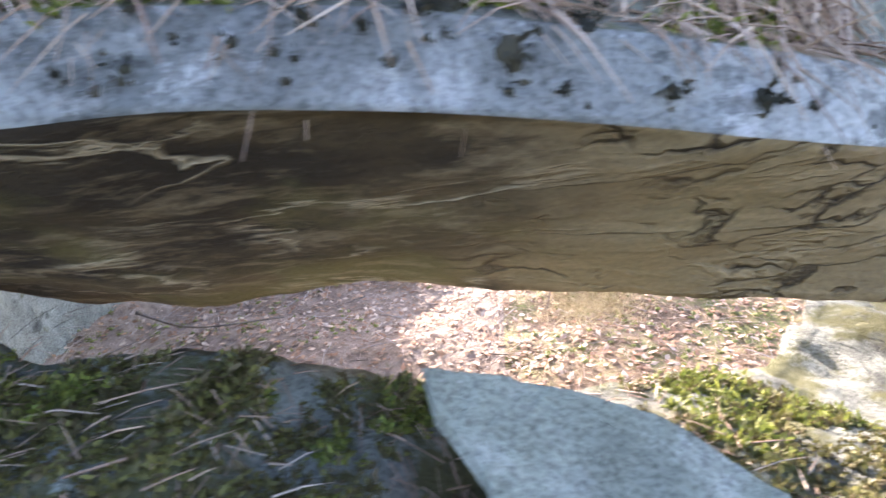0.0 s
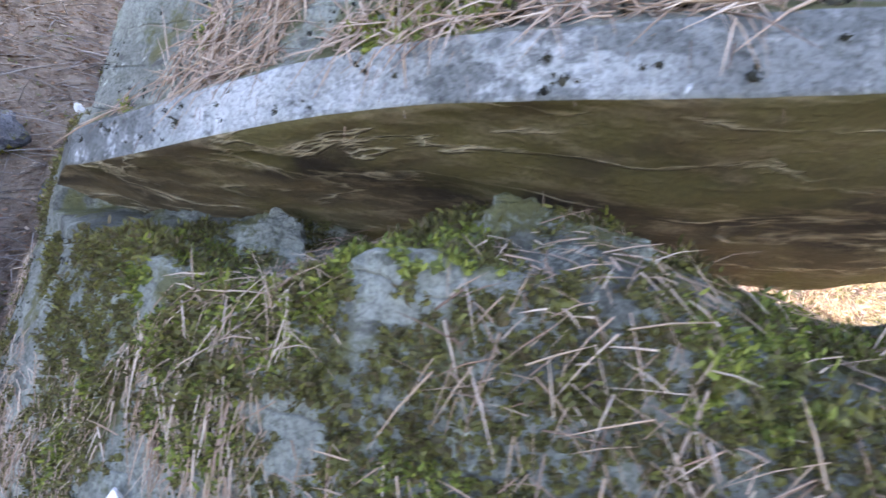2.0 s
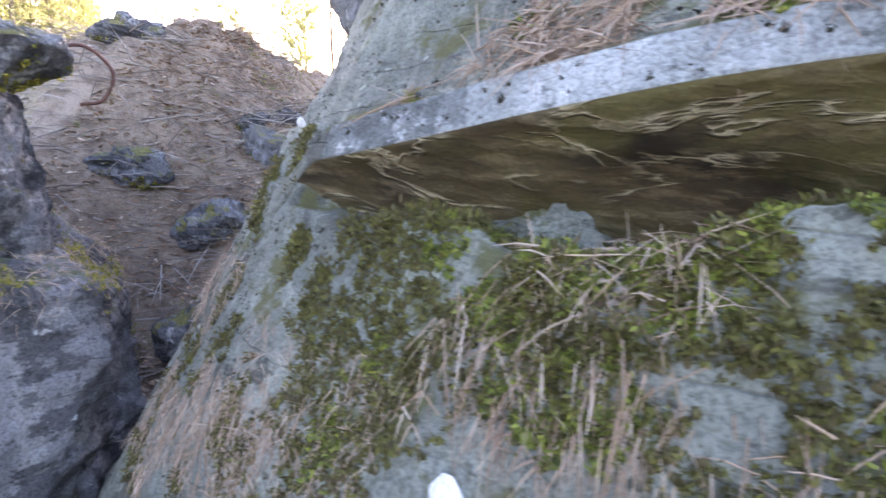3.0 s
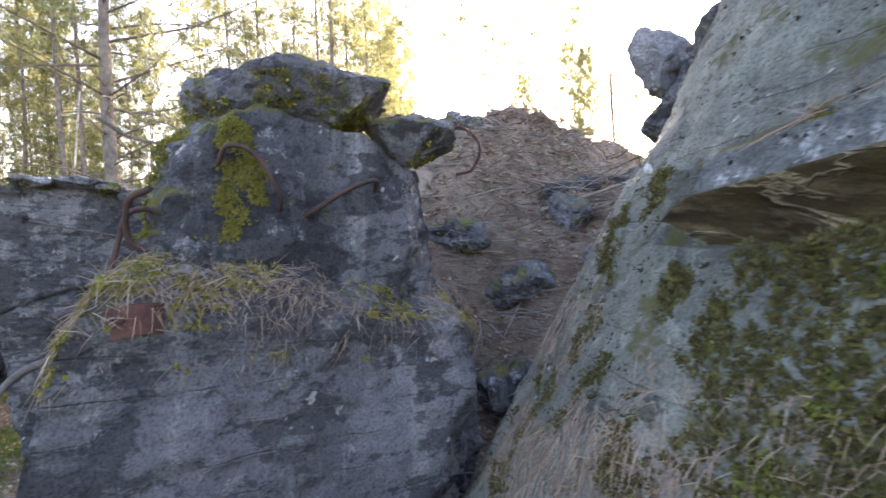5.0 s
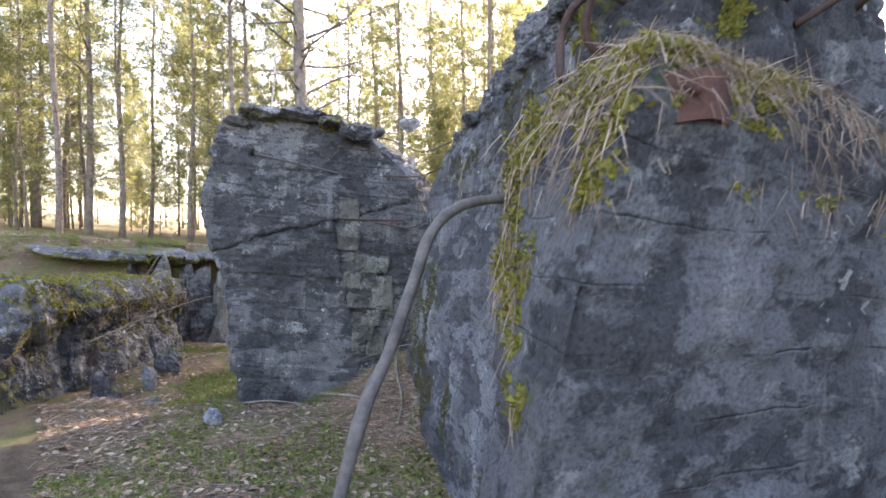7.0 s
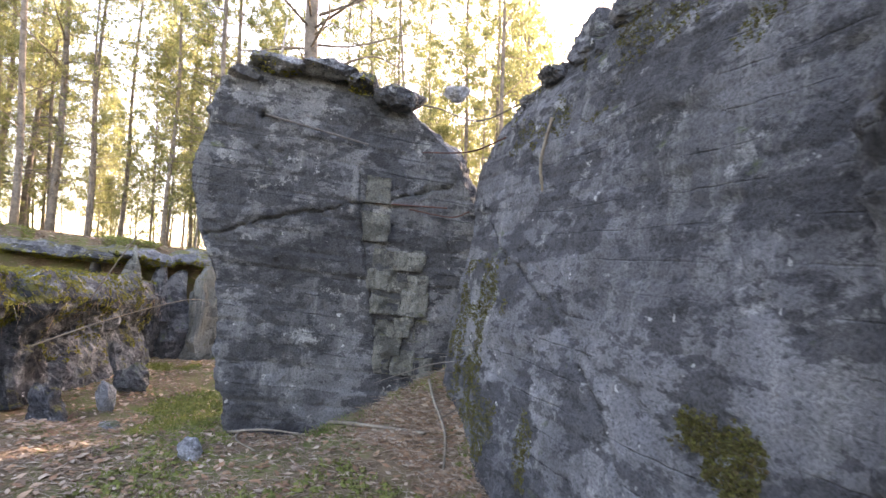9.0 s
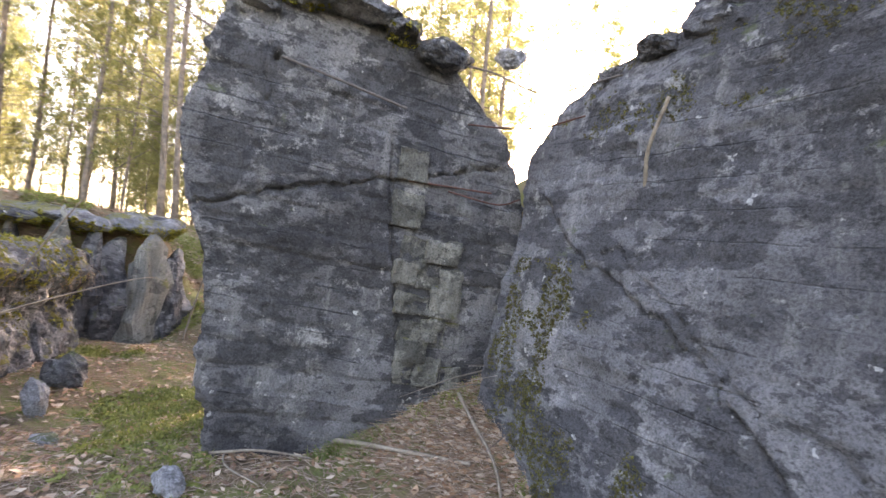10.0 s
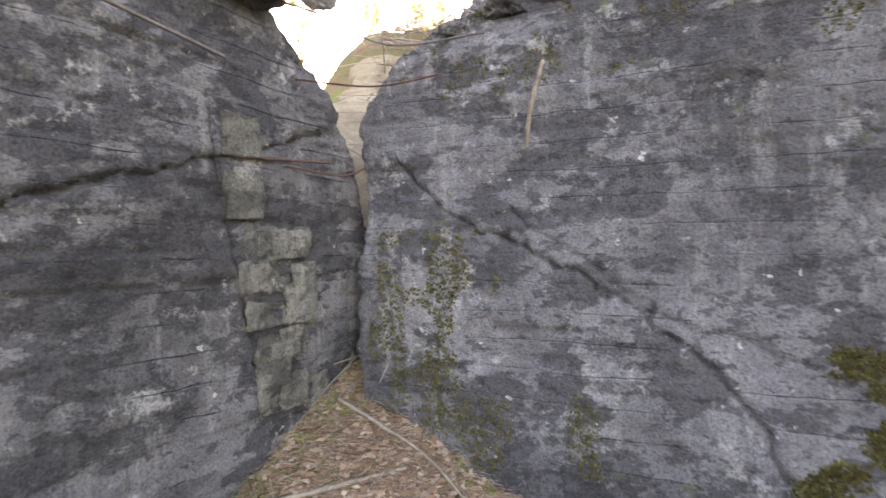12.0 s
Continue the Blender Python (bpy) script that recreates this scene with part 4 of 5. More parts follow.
rod("thin_wire", [(-7.95, 1.5, 2.85), (-7.5, 1.72, 2.78), (-7.1, 1.86, 2.62), (-6.55, 1.78, 2.62)], 0.006, IRON, "thin sagging wire between the two walls", "wire")
rod("thin_wire", [(-7.62, 1.75, 2.42), (-7.2, 1.9, 2.40), (-6.8, 1.88, 2.44)], 0.006, RUST, "thin rusty wire between the two walls", "wire")
rod("thin_wire", [(-7.7, 1.74, 1.94), (-7.45, 1.98, 1.9), (-7.3, 2.05, 1.95)], 0.006, RUST, "thin rusty wire end in the crevice", "wire")
rod("thin_wire", [(-7.86, 1.5, 1.96), (-7.7, 1.72, 1.97), (-7.5, 1.98, 1.98)], 0.007, RUST, "rusty wire lying across the block's crack", "wire")
rod("pale_stick", [(-6.35, 1.80, 1.95), (-6.33, 1.72, 2.15), (-6.25, 1.70, 2.42)], 0.011, WOOD, "pale grey stick leaning on the cracked wall", "stick", "sticks")

# rusty curved plate set in the wall's corner
a0 = np.linspace(-0.9, 0.9, 14)
pv, pf = [], []
for rr in (0.16, 0.142):
    for zz in (1.92, 2.035):
        for a in a0:
            pv.append((-3.785 + rr * math.cos(a - 0.55) , 0.235 + rr * math.sin(a - 0.55), zz + 0.012 * math.sin(a * 3)))
L = len(a0)
for i in range(L - 1):
    pf += [(i, i + 1, L + i + 1, L + i), (2 * L + i + 1, 2 * L + i, 3 * L + i, 3 * L + i + 1), (L + i, L + i + 1, 3 * L + i + 1, 3 * L + i), (i + 1, i, 2 * L + i, 2 * L + i + 1)]
pf += [(0, L, 3 * L, 2 * L), (L - 1, 3 * L - 1, 4 * L - 1, 2 * L - 1)]
plate = thing("curved_steel_plate", pv, pf, RUST, "rusty curved steel plate set in the concrete corner", "steel plate", smooth_shade=False)
bolt = piece("bolt", *tube([(-3.66, 0.16, 1.985), (-3.635, 0.14, 1.985)], 0.012, 8), RUST, plate)

# ---- ledge growth on the end wall ----
ledge_dry, ledge_moss = Heap(), Heap()


def ledge(v, n, t):
    return (v[:, 0] > -4.1) & (v[:, 2] > 1.72) & (v[:, 2] < 2.3) & (n[:, 2] > 0.25)


p, n = pick("block_b", ledge, 2600)
straw(ledge_dry, p, n, (0.04, 0.13), 0.0012, 0.2)
p, n = pick("block_b", lambda v, n, t: (v[:, 0] > -3.75) & (v[:, 1] > 0.5) & (v[:, 2] > 1.75) & (v[:, 2] < 2.1) & (t == 3) & (n[:, 2] < 0.7), 120)
straw(ledge_dry, p, n, (0.04, 0.11), 0.0013, 2.0)
p, n = pick("block_b", lambda v, n, t: ledge(v, n, t) & ((v[:, 1] < 0.75) | (v[:, 1] > 1.15)) & (fbm(v, 5, 2, 0.5, 4) > -0.1), 1500)
moss_on(ledge_moss, p, n, (0.007, 0.022), 10)
p, n = pick("block_b", lambda v, n, t: (v[:, 0] > -4.4) & (v[:, 0] < -3.7) & (v[:, 1] < 0.75) & (v[:, 2] > 1.2) & (v[:, 2] < 2.1) & ((t == 1) | (t == 2)) & (fbm(v, 5, 3, 0.6, 6) > 0.25), 500)
moss_on(ledge_moss, p, n, (0.012, 0.03), 10)
straw(ledge_dry, p[:300], n[:300], (0.05, 0.15), 0.0015, 2.2)
p, n = pick("upper_chunk", lambda v, n, t: (n[:, 2] > -0.1) & (v[:, 1] < 0.75) & (v[:, 2] > 2.3) & (fbm(v, 4, 2, 0.5, 9) > 0.2), 2600)
moss_on(ledge_moss, p, n, (0.006, 0.015), 10)
stuff("moss", ledge_moss, GOLDMOSS, "golden green moss edging the broken wall's ledge", "moss")
stuff("dry_grass", ledge_dry, STRAW, "dry grass and needles matted on the ledge", "grass")
wallmoss = Heap()
p, n = pick("block_b", lambda v, n, t: (t == 0) & (v[:, 0] < -6.1) & (v[:, 2] < 1.55) & (v[:, 2] > 0.2) & (fbm(v * np.array((1.3, 1.3, 0.7)), 3.0, 3, 0.5, 19) > 0.34), 2600)
moss_on(wallmoss, p, n, (0.005, 0.014), 9)
p, n = pick("block_b", lambda v, n, t: (t == 0) & (v[:, 2] > 2.3) & (n[:, 2] > -0.1) & (fbm(v, 3, 3, 0.5, 29) > 0.3), 900)
moss_on(wallmoss, p, n, (0.006, 0.016), 9)
p, n = pick("block_b", lambda v, n, t: (t == 0) & (np.abs(v[:, 0] + 4.95) < 0.4) & (v[:, 2] > 0.1) & (v[:, 2] < 0.9) & (fbm(v, 4, 3, 0.5, 39) > 0.1), 2200)
moss_on(wallmoss, p, n, (0.006, 0.02), 9)
stuff("moss", wallmoss, MOSS, "dark olive moss patches on the cracked wall", "moss")

# niche of crumbling plaster on the block
rs = np.random.default_rng(5)
NICHE = [(-7.84, 1.50, 2.07, 0.20, 0.22), (-7.85, 1.52, 1.76, 0.22, 0.24)]
for row, z in enumerate((1.50, 1.31, 1.13, 0.95, 0.78, 0.63)):
    for col in range(3 if row % 2 else 2):
        along = (col + 0.5) / (3 if row % 2 else 2) + rs.uniform(-0.05, 0.05)
        NICHE.append((-7.885 + 0.24 * along, 1.50 + 0.40 * along + 0.30 * (1.6 - z) * 0.6, z + rs.uniform(-0.02, 0.02), (0.16 if row % 2 else 0.23) * rs.uniform(0.85, 1.1), 0.18 * rs.uniform(0.8, 1.1)))
for k, (x, y, z, w, h) in enumerate(NICHE):
    ux, uy = 0.525, 0.851
    c = [(x - ux * w / 2 + 0.004, y - uy * w / 2 - 0.002), (x + ux * w / 2 + 0.004, y + uy * w / 2 - 0.002), (x + ux * w / 2 - 0.06, y + uy * w / 2 + 0.04), (x - ux * w / 2 - 0.06, y - uy * w / 2 + 0.04)]
    lean_out = 0.06 * h
    top = [(cx + lean_out, cy - lean_out * 0.6) for cx, cy in c]
    pv2, pf2 = loft([(z - h / 2, c), (z + h / 2, top)], [22, 5, 16, 5], 0.012, rough(0.03, 0.035, 0, 0, (), 110 + k), 4)
    thing("plaster_patch", pv2, pf2, PLASTER, "crumbling pale plaster block in the concrete", "plaster patch", "plaster patches")

# ---- the ground's things ----
boulder("ground_stone", (-8.2, 0.40, float(ground_z(-8.2, 0.4)) + 0.05), (0.2, 0.17, 0.16), STONE, "pale grey angular stone lying on mossy ground", "stone", 130, 30, 0.4, "loose stones", 0, 16)
boulder("ground_stone", (-9.4, 0.1, float(ground_z(-9.4, 0.1)) + 0.02), (0.22, 0.14, 0.08), STONE, "flat grey stone among fallen leaves", "stone", 131, 10, 0.4, "loose stones", 0, 12)


def on_ground(*pts, lift=0.01):
    return [(x, y, float(ground_z(x, y)) + lift + dz) for x, y, dz in pts]


rod("fallen_branch", on_ground((-8.46, 1.42, 0.03), (-8.0, 1.45, 0.04), (-7.55, 1.52, 0.03), (-7.1, 1.62, 0.03)), 0.02, WOOD, "pale dead branch lying on the needles", "branch", "fallen branches", 0.6)
rod("fallen_branch", on_ground((-7.55, 2.0, 0.02), (-7.3, 1.85, 0.03), (-7.0, 1.72, 0.02), (-6.8, 1.55, 0.02)), 0.014, WOOD, "thin brown dead branch beside the wall", "branch", "fallen branches", 0.6)
rod("fallen_branch", on_ground((-8.5, 0.75, 0.03), (-8.3, 0.98, 0.06), (-8.05, 1.2, 0.03)), 0.011, WOOD, "pale curved twig at the block's foot", "branch", "fallen branches", 0.6)
rod("fallen_branch", on_ground((-8.7, 1.0, 0.02), (-8.3, 0.75, 0.02), (-7.9, 0.75, 0.02)), 0.009, WOOD, "thin twig on mossy ground", "branch", "fallen branches", 0.5)

# mossy broken bank beside the trench
bank_moss, bank_dry = Heap(), Heap()
for k, (x, y, w) in enumerate(((-9.45, -1.15, 0.95), (-10.2, -0.55, 1.0), (-11.0, 0.0, 1.0), (-11.7, 0.5, 0.8))):
    ux, uy = -0.80, 0.60
    a, b = (x, y), (x + ux * w, y + uy * w)
    back = (-0.75, -1.0)
    sec = [(-0.1, [b, a, (a[0] + back[0], a[1] + back[1]), (b[0] + back[0], b[1] + back[1])]),
           (0.45, [(b[0] - 0.1, b[1] - 0.13), (a[0] - 0.1, a[1] - 0.13), (a[0] + back[0], a[1] + back[1]), (b[0] + back[0], b[1] + back[1])]),
           (0.85, [(b[0] + 0.05, b[1] + 0.07), (a[0] + 0.05, a[1] + 0.07), (a[0] + back[0], a[1] + back[1]), (b[0] + back[0], b[1] + back[1])]),
           (1.08, [(b[0] - 0.06, b[1] - 0.08), (a[0] - 0.06, a[1] - 0.08), (a[0] + back[0], a[1] + back[1]), (b[0] + back[0], b[1] + back[1])])]
    v, f = loft(sec, [40, 30, 30, 30], 0.035, rough(0.09, 0.05, 0, 0, (), 150 + 7 * k))
    thing("bank_block", v, f, CONC_C, "dark broken concrete under turf along the trench", "concrete fragment", "bank blocks", smooth_shade=False)
    SURF["bk"] = SURF["last"]
    p, n = pick("bk", lambda v, n, t: (v[:, 2] > 0.25) & (fbm(v, 4, 3, 0.5, 3) > -0.3 + 0.5 * (v[:, 2] < 0.75)), 2200)
    moss_on(bank_moss, p, n, (0.012, 0.04), 9)
    p, n = pick("bk", lambda v, n, t: v[:, 2] > 0.7, 900)
    straw(bank_dry, p, n, (0.05, 0.2), 0.002, 1.0)
boulder("bank_stone", (-10.0, 0.14, float(ground_z(-10.0, 0.14)) + 0.14), (0.24, 0.16, 0.32), STONE, "pale angular stone leaning under the bank", "stone", 160, 20, 0.4, "loose stones", 8, 16)
boulder("bank_stone", (-9.75, -0.35, float(ground_z(-9.75, -0.35)) + 0.1), (0.3, 0.25, 0.4), CONC_C, "dark grey broken stone under the bank", "stone", 161, 20, 0.5, "loose stones", 8, 16)
boulder("bank_stone", (-10.7, 0.45, float(ground_z(-10.7, 0.45)) + 0.1), (0.35, 0.25, 0.35), CONC_A, "grey broken stone under the bank", "stone", 162, 50, 0.5, "loose stones", 8, 16)
stuff("moss", bank_moss, GOLDMOSS, "olive moss hanging over the bank's edge", "moss")
stuff("dry_grass", bank_dry, STRAW, "dry grass tufts on the bank", "grass")

# broken slab along the trench's far side
slab_moss = Heap()
for k, (x, y, z, w, turn) in enumerate(((-13.3, -0.35, 1.40, 1.5, 75), (-13.45, 0.75, 1.44, 1.3, 72), (-13.4, 1.75, 1.48, 1.2, 66))):
    boulder("trench_slab", (x, y, z), (w * 1.05, 0.8, 0.30), CONC_C, "moss-topped broken concrete slab over the trench", "concrete slab", 170 + k, turn, 0.5, "trench slabs", 0, 20)
    SURF["sl"] = SURF["last"]
    p, n = pick("sl", lambda v, n, t: n[:, 2] > 0.1, 900)
    moss_on(slab_moss, p, n, (0.02, 0.05), 9)
    for q in (-0.45, 0.0, 0.42):
        boulder("trench_support", (x + 0.22 + 0.1 * math.sin(9 * q + k), y + q, z - 1.22), (0.62, 0.56, 2.15 + 0.15 * math.cos(7 * q)), CONC_A if q else PLASTER, "crumbling concrete support under the slab", "concrete fragment", 180 + 3 * k + int(q * 2), turn + 40 * q, 0.6, "trench supports", 0, 16)
stuff("moss", slab_moss, GOLDMOSS, "sunlit yellow-green moss on the trench slab", "moss")

# stones and branches on the mound between the blocks
for k, (x, y, s) in enumerate(((-3.7, 3.4, 0.8), (-3.0, 3.6, 0.7), (-4.4, 3.9, 0.9), (-2.7, 4.4, 0.8), (-4.9, 4.7, 0.9), (-3.9, 5.0, 0.8), (-5.6, 4.4, 0.7), (-6.3, 5.2, 0.8), (-4.9, 6.3, 1.0), (-2.9, 6.2, 1.0), (-3.55, 3.1, 0.5), (-4.0, 4.3, 0.6), (-3.2, 4.6, 0.55), (-4.6, 5.4, 0.7), (-3.4, 5.9, 0.7), (-5.2, 5.9, 0.6), (-2.95, 2.6, 0.4), (-3.05, 2.05, 0.42), (-4.3, 6.6, 0.9))):
    boulder("mound_stone", (x, y, float(ground_z(x, y)) + 0.06 * s), (s * 1.0, s * 0.75, s * 0.6), CONC_C, "mossy broken concrete lump on the leafy mound", "concrete fragment", 200 + k, 37 * k, 0.6, "mound stones", 10, 20)
    SURF["ms"] = SURF["last"]
    mossy("ms", 110, (0.02, 0.045), "moss on the mound's broken concrete", up=0.4)
for k, (a, b) in enumerate((((-4.6, 4.6), (-3.0, 5.2)), ((-3.9, 3.0), (-3.1, 3.5)), ((-4.4, 3.6), (-3.4, 2.9)), ((-3.5, 3.9), (-2.8, 3.2)), ((-5.0, 5.3), (-3.3, 6.0)), ((-4.2, 5.2), (-2.9, 4.2)), ((-3.6, 2.2), (-2.9, 1.6)))):
    mid = ((a[0] + b[0]) / 2, (a[1] + b[1]) / 2)
    rod("fallen_branch", on_ground((*a, 0.05), (*mid, 0.16), (*b, 0.06)), 0.022, WOOD, "dead grey branch on the leafy mound", "branch", "mound branches", 0.45)

brush = Heap()
xb, yb = RNG.uniform(-7.5, -2.4, 5200), RNG.uniform(2.2, 9.0, 5200)
ab = RNG.uniform(0, 6.28, 5200)
blades(brush, np.stack([xb, yb, ground_z(xb, yb) + RNG.uniform(0.0, 0.12, 5200)], 1), np.stack([np.cos(ab), np.sin(ab), RNG.uniform(-0.4, 0.35, 5200)], 1),
       RNG.uniform(0.2, 0.9, 5200), RNG.uniform(0.003, 0.009, 5200), np.full(5200, 0.1))
xb, yb = RNG.uniform(-2.2, 3.5, 260), RNG.uniform(2.6, 7.0, 260)
blades(brush, np.stack([xb, yb, ground_z(xb, yb) + 0.03], 1), np.stack([np.cos(ab[:260]), np.sin(ab[:260]), RNG.uniform(-0.1, 0.2, 260)], 1),
       RNG.uniform(0.15, 0.7, 260), RNG.uniform(0.002, 0.006, 260), np.full(260, 0.1))
stuff("brushwood", brush, DEADTWIG, "grey dead twigs scattered over the leafy mound", "twigs")

# litter, straw and moss over the ground
litter, gstraw, gmoss = Heap(), Heap(), Heap()


def leaves(heap, p, r):
    n = len(p)
    a = RNG.uniform(0, 6.28, n)
    d = np.stack([np.cos(a), np.sin(a), RNG.uniform(-0.35, 0.45, n)], 1) * r[:, None]
    s = np.stack([-np.sin(a), np.cos(a), RNG.uniform(-0.4, 0.4, n)], 1) * 0.55 * r[:, None]
    c = p.copy()
    c[:, 2] += r * RNG.uniform(-0.2, 0.4, n)
    heap.bulk(np.stack([p - d, p - d * 0.2 + s, p + d, p - d * 0.2 - s, c], 1), [(0, 1, 4), (1, 2, 4), (2, 3, 4), (3, 0, 4)])


def spread(x0, x1, y0, y1, n):
    x, y = RNG.uniform(x0, x1, n), RNG.uniform(y0, y1, n)
    return np.stack([x, y, ground_z(x, y) + 0.012], 1)


for area, n_leaf, n_straw, n_moss in (((-9.6, -5.2, -0.9, 2.6), 2600, 5200, 1500), ((-14.5, -9.0, -0.6, 3.0), 1500, 2500, 5000), ((-8.2, -6.6, 1.4, 2.6), 2200, 3000, 60), ((-15.5, -11.5, -1.5, 4.0), 800, 1800, 1500), ((-17.0, -10.4, 2.2, 6.5), 1800, 2600, 2400), ((-10.5, -1.5, 6.5, 12.0), 4000, 4000, 900), ((-6.0, -2.4, 2.0, 7.5), 7000, 5000, 0),
                                      ((-6.0, -2.5, 2.0, 7.0), 3200, 3000, 500), ((-3.4, -2.4, 0.6, 2.4), 700, 900, 30), ((-2.2, 4.2, 2.6, 7.0), 3800, 5000, 300),
                                      ((-26, -11, -7, 0.5), 500, 3000, 1300), ((-5.2, -1.5, -1.6, 0.2), 500, 700, 100)):
    n_leaf, n_straw, n_moss = n_leaf * 2, n_straw * 3, n_moss * 2
    leaves(litter, spread(*area, n_leaf), RNG.uniform(0.014, 0.045, n_leaf))
    a = RNG.uniform(0, 6.28, n_straw)
    blades(gstraw, spread(*area, n_straw), np.stack([np.cos(a), np.sin(a), RNG.uniform(-0.05, 0.3, n_straw)], 1), RNG.uniform(0.04, 0.16, n_straw), RNG.uniform(0.001, 0.0026, n_straw), np.full(n_straw, 0.15))
    pm = spread(*area, n_moss * 2)
    pm = pm[fbm(pm, 1.4, 3, 0.5, 44) > 0.0]
    cushions(gmoss, pm, np.tile((0, 0, 1.0), (len(pm), 1)), RNG.uniform(0.01, 0.04, len(pm)), 6, 0.5)
stuff("fallen_leaves", litter, LITTER, "brown and pale fallen leaves over the ground", "leaves")
stuff("pine_straw", gstraw, STRAW, "dry needles and grass stalks over the ground", "straw")
stuff("moss", gmoss, GROUNDMOSS, "low yellow-green moss over the trench floor", "moss")

def stand(heap, x, y, height, lean, width, droop):
    n = len(x)
    p = np.stack([x, y, ground_z(x, y)], 1)
    d = np.concatenate([RNG.normal(0, lean, (n, 2)), np.ones((n, 1))], 1)
    blades(heap, p, d, RNG.uniform(0.4, 1.0, n) * height, np.full(n, width), np.full(n, droop))


tuftg = Heap()
for cx, cy, nb, hgt, sp in ((-8.05, 1.48, 900, 0.14, 0.13), (-7.55, 2.0, 200, 0.08, 0.08), (-7.9, 1.0, 120, 0.06, 0.15), (-8.9, 0.6, 500, 0.06, 0.4)):
    stand(tuftg, cx + RNG.normal(0, sp, nb), cy + RNG.normal(0, sp * 0.7, nb), hgt, 0.5, 0.0022, 0.3)
stand(tuftg, RNG.uniform(-13.4, -8.6, 9000), RNG.uniform(-0.5, 2.6, 9000), 0.055, 0.7, 0.0018, 0.3)
stuff("grass_tuft", tuftg, GRASS, "low green grass tufts at the block's foot", "grass")
hay = Heap()
meadow = Heap()
stand(meadow, RNG.uniform(2.0, 12.0, 22000), RNG.uniform(4.6, 16, 22000), 0.34, 0.7, 0.0035, 0.5)
stand(meadow, RNG.normal(2.35, 0.22, 1600), RNG.normal(4.5, 0.2, 1600), 0.34, 0.9, 0.002, 0.6)
stuff("dry_grass", meadow, MEADOW, "meadow grass behind the bunker, coloured pale to look sunlit", "grass")
stand(hay, RNG.uniform(-24, -11.5, 6000), RNG.uniform(-7, 0.3, 6000), 0.16, 0.7, 0.003, 0.5)
stuff("dry_grass", hay, STRAW, "low dry grass on the bank above the trench", "grass")
rod("fallen_branch", on_ground((-1.7, 4.7, 0.05), (-0.6, 5.0, 0.12), (0.3, 5.2, 0.08), (1.0, 5.0, 0.04)), 0.03, BARK, "dark fallen branch on leafy ground", "branch", "yard branches", 0.5)
rod("fallen_branch", on_ground((-0.8, 5.4, 0.08), (0.2, 5.1, 0.2), (0.9, 5.5, 0.15)), 0.02, BARK, "dark thin fallen branch on leafy ground", "branch", "yard branches", 0.4)
rod("fallen_branch", on_ground((-2.0, 4.3, 0.05), (-1.3, 4.1, 0.1), (-0.6, 4.4, 0.03)), 0.015, BARK, "dark twig on leafy ground", "branch", "yard branches", 0.4)
rod("dead_stalk", on_ground((1.95, 4.4, 0.0), (2.02, 4.5, 0.25), (2.12, 4.6, 0.45)), 0.008, BARK, "thin dark dead stalk standing in dry grass", "twig", "", 0.4)


# ---- trees ----
def needle_tufts(heap, p, d, r, k=10):
    p, d = np.repeat(np.array(p), k, 0), np.repeat(np.array(d), k, 0)
    n = len(p)
    q = unit(d * RNG.uniform(0.2, 1.0, (n, 1)) + RNG.normal(0, 0.55, (n, 3)))
    s = unit(np.cross(q, RNG.normal(0, 1, (n, 3)))) * r * 0.12
    b = p + RNG.normal(0, r * 0.4, (n, 3))
    heap.bulk(np.stack([b - s, b + s, b + q * r * RNG.uniform(0.7, 1.3, (n, 1))], 1), [(0, 1, 2)])


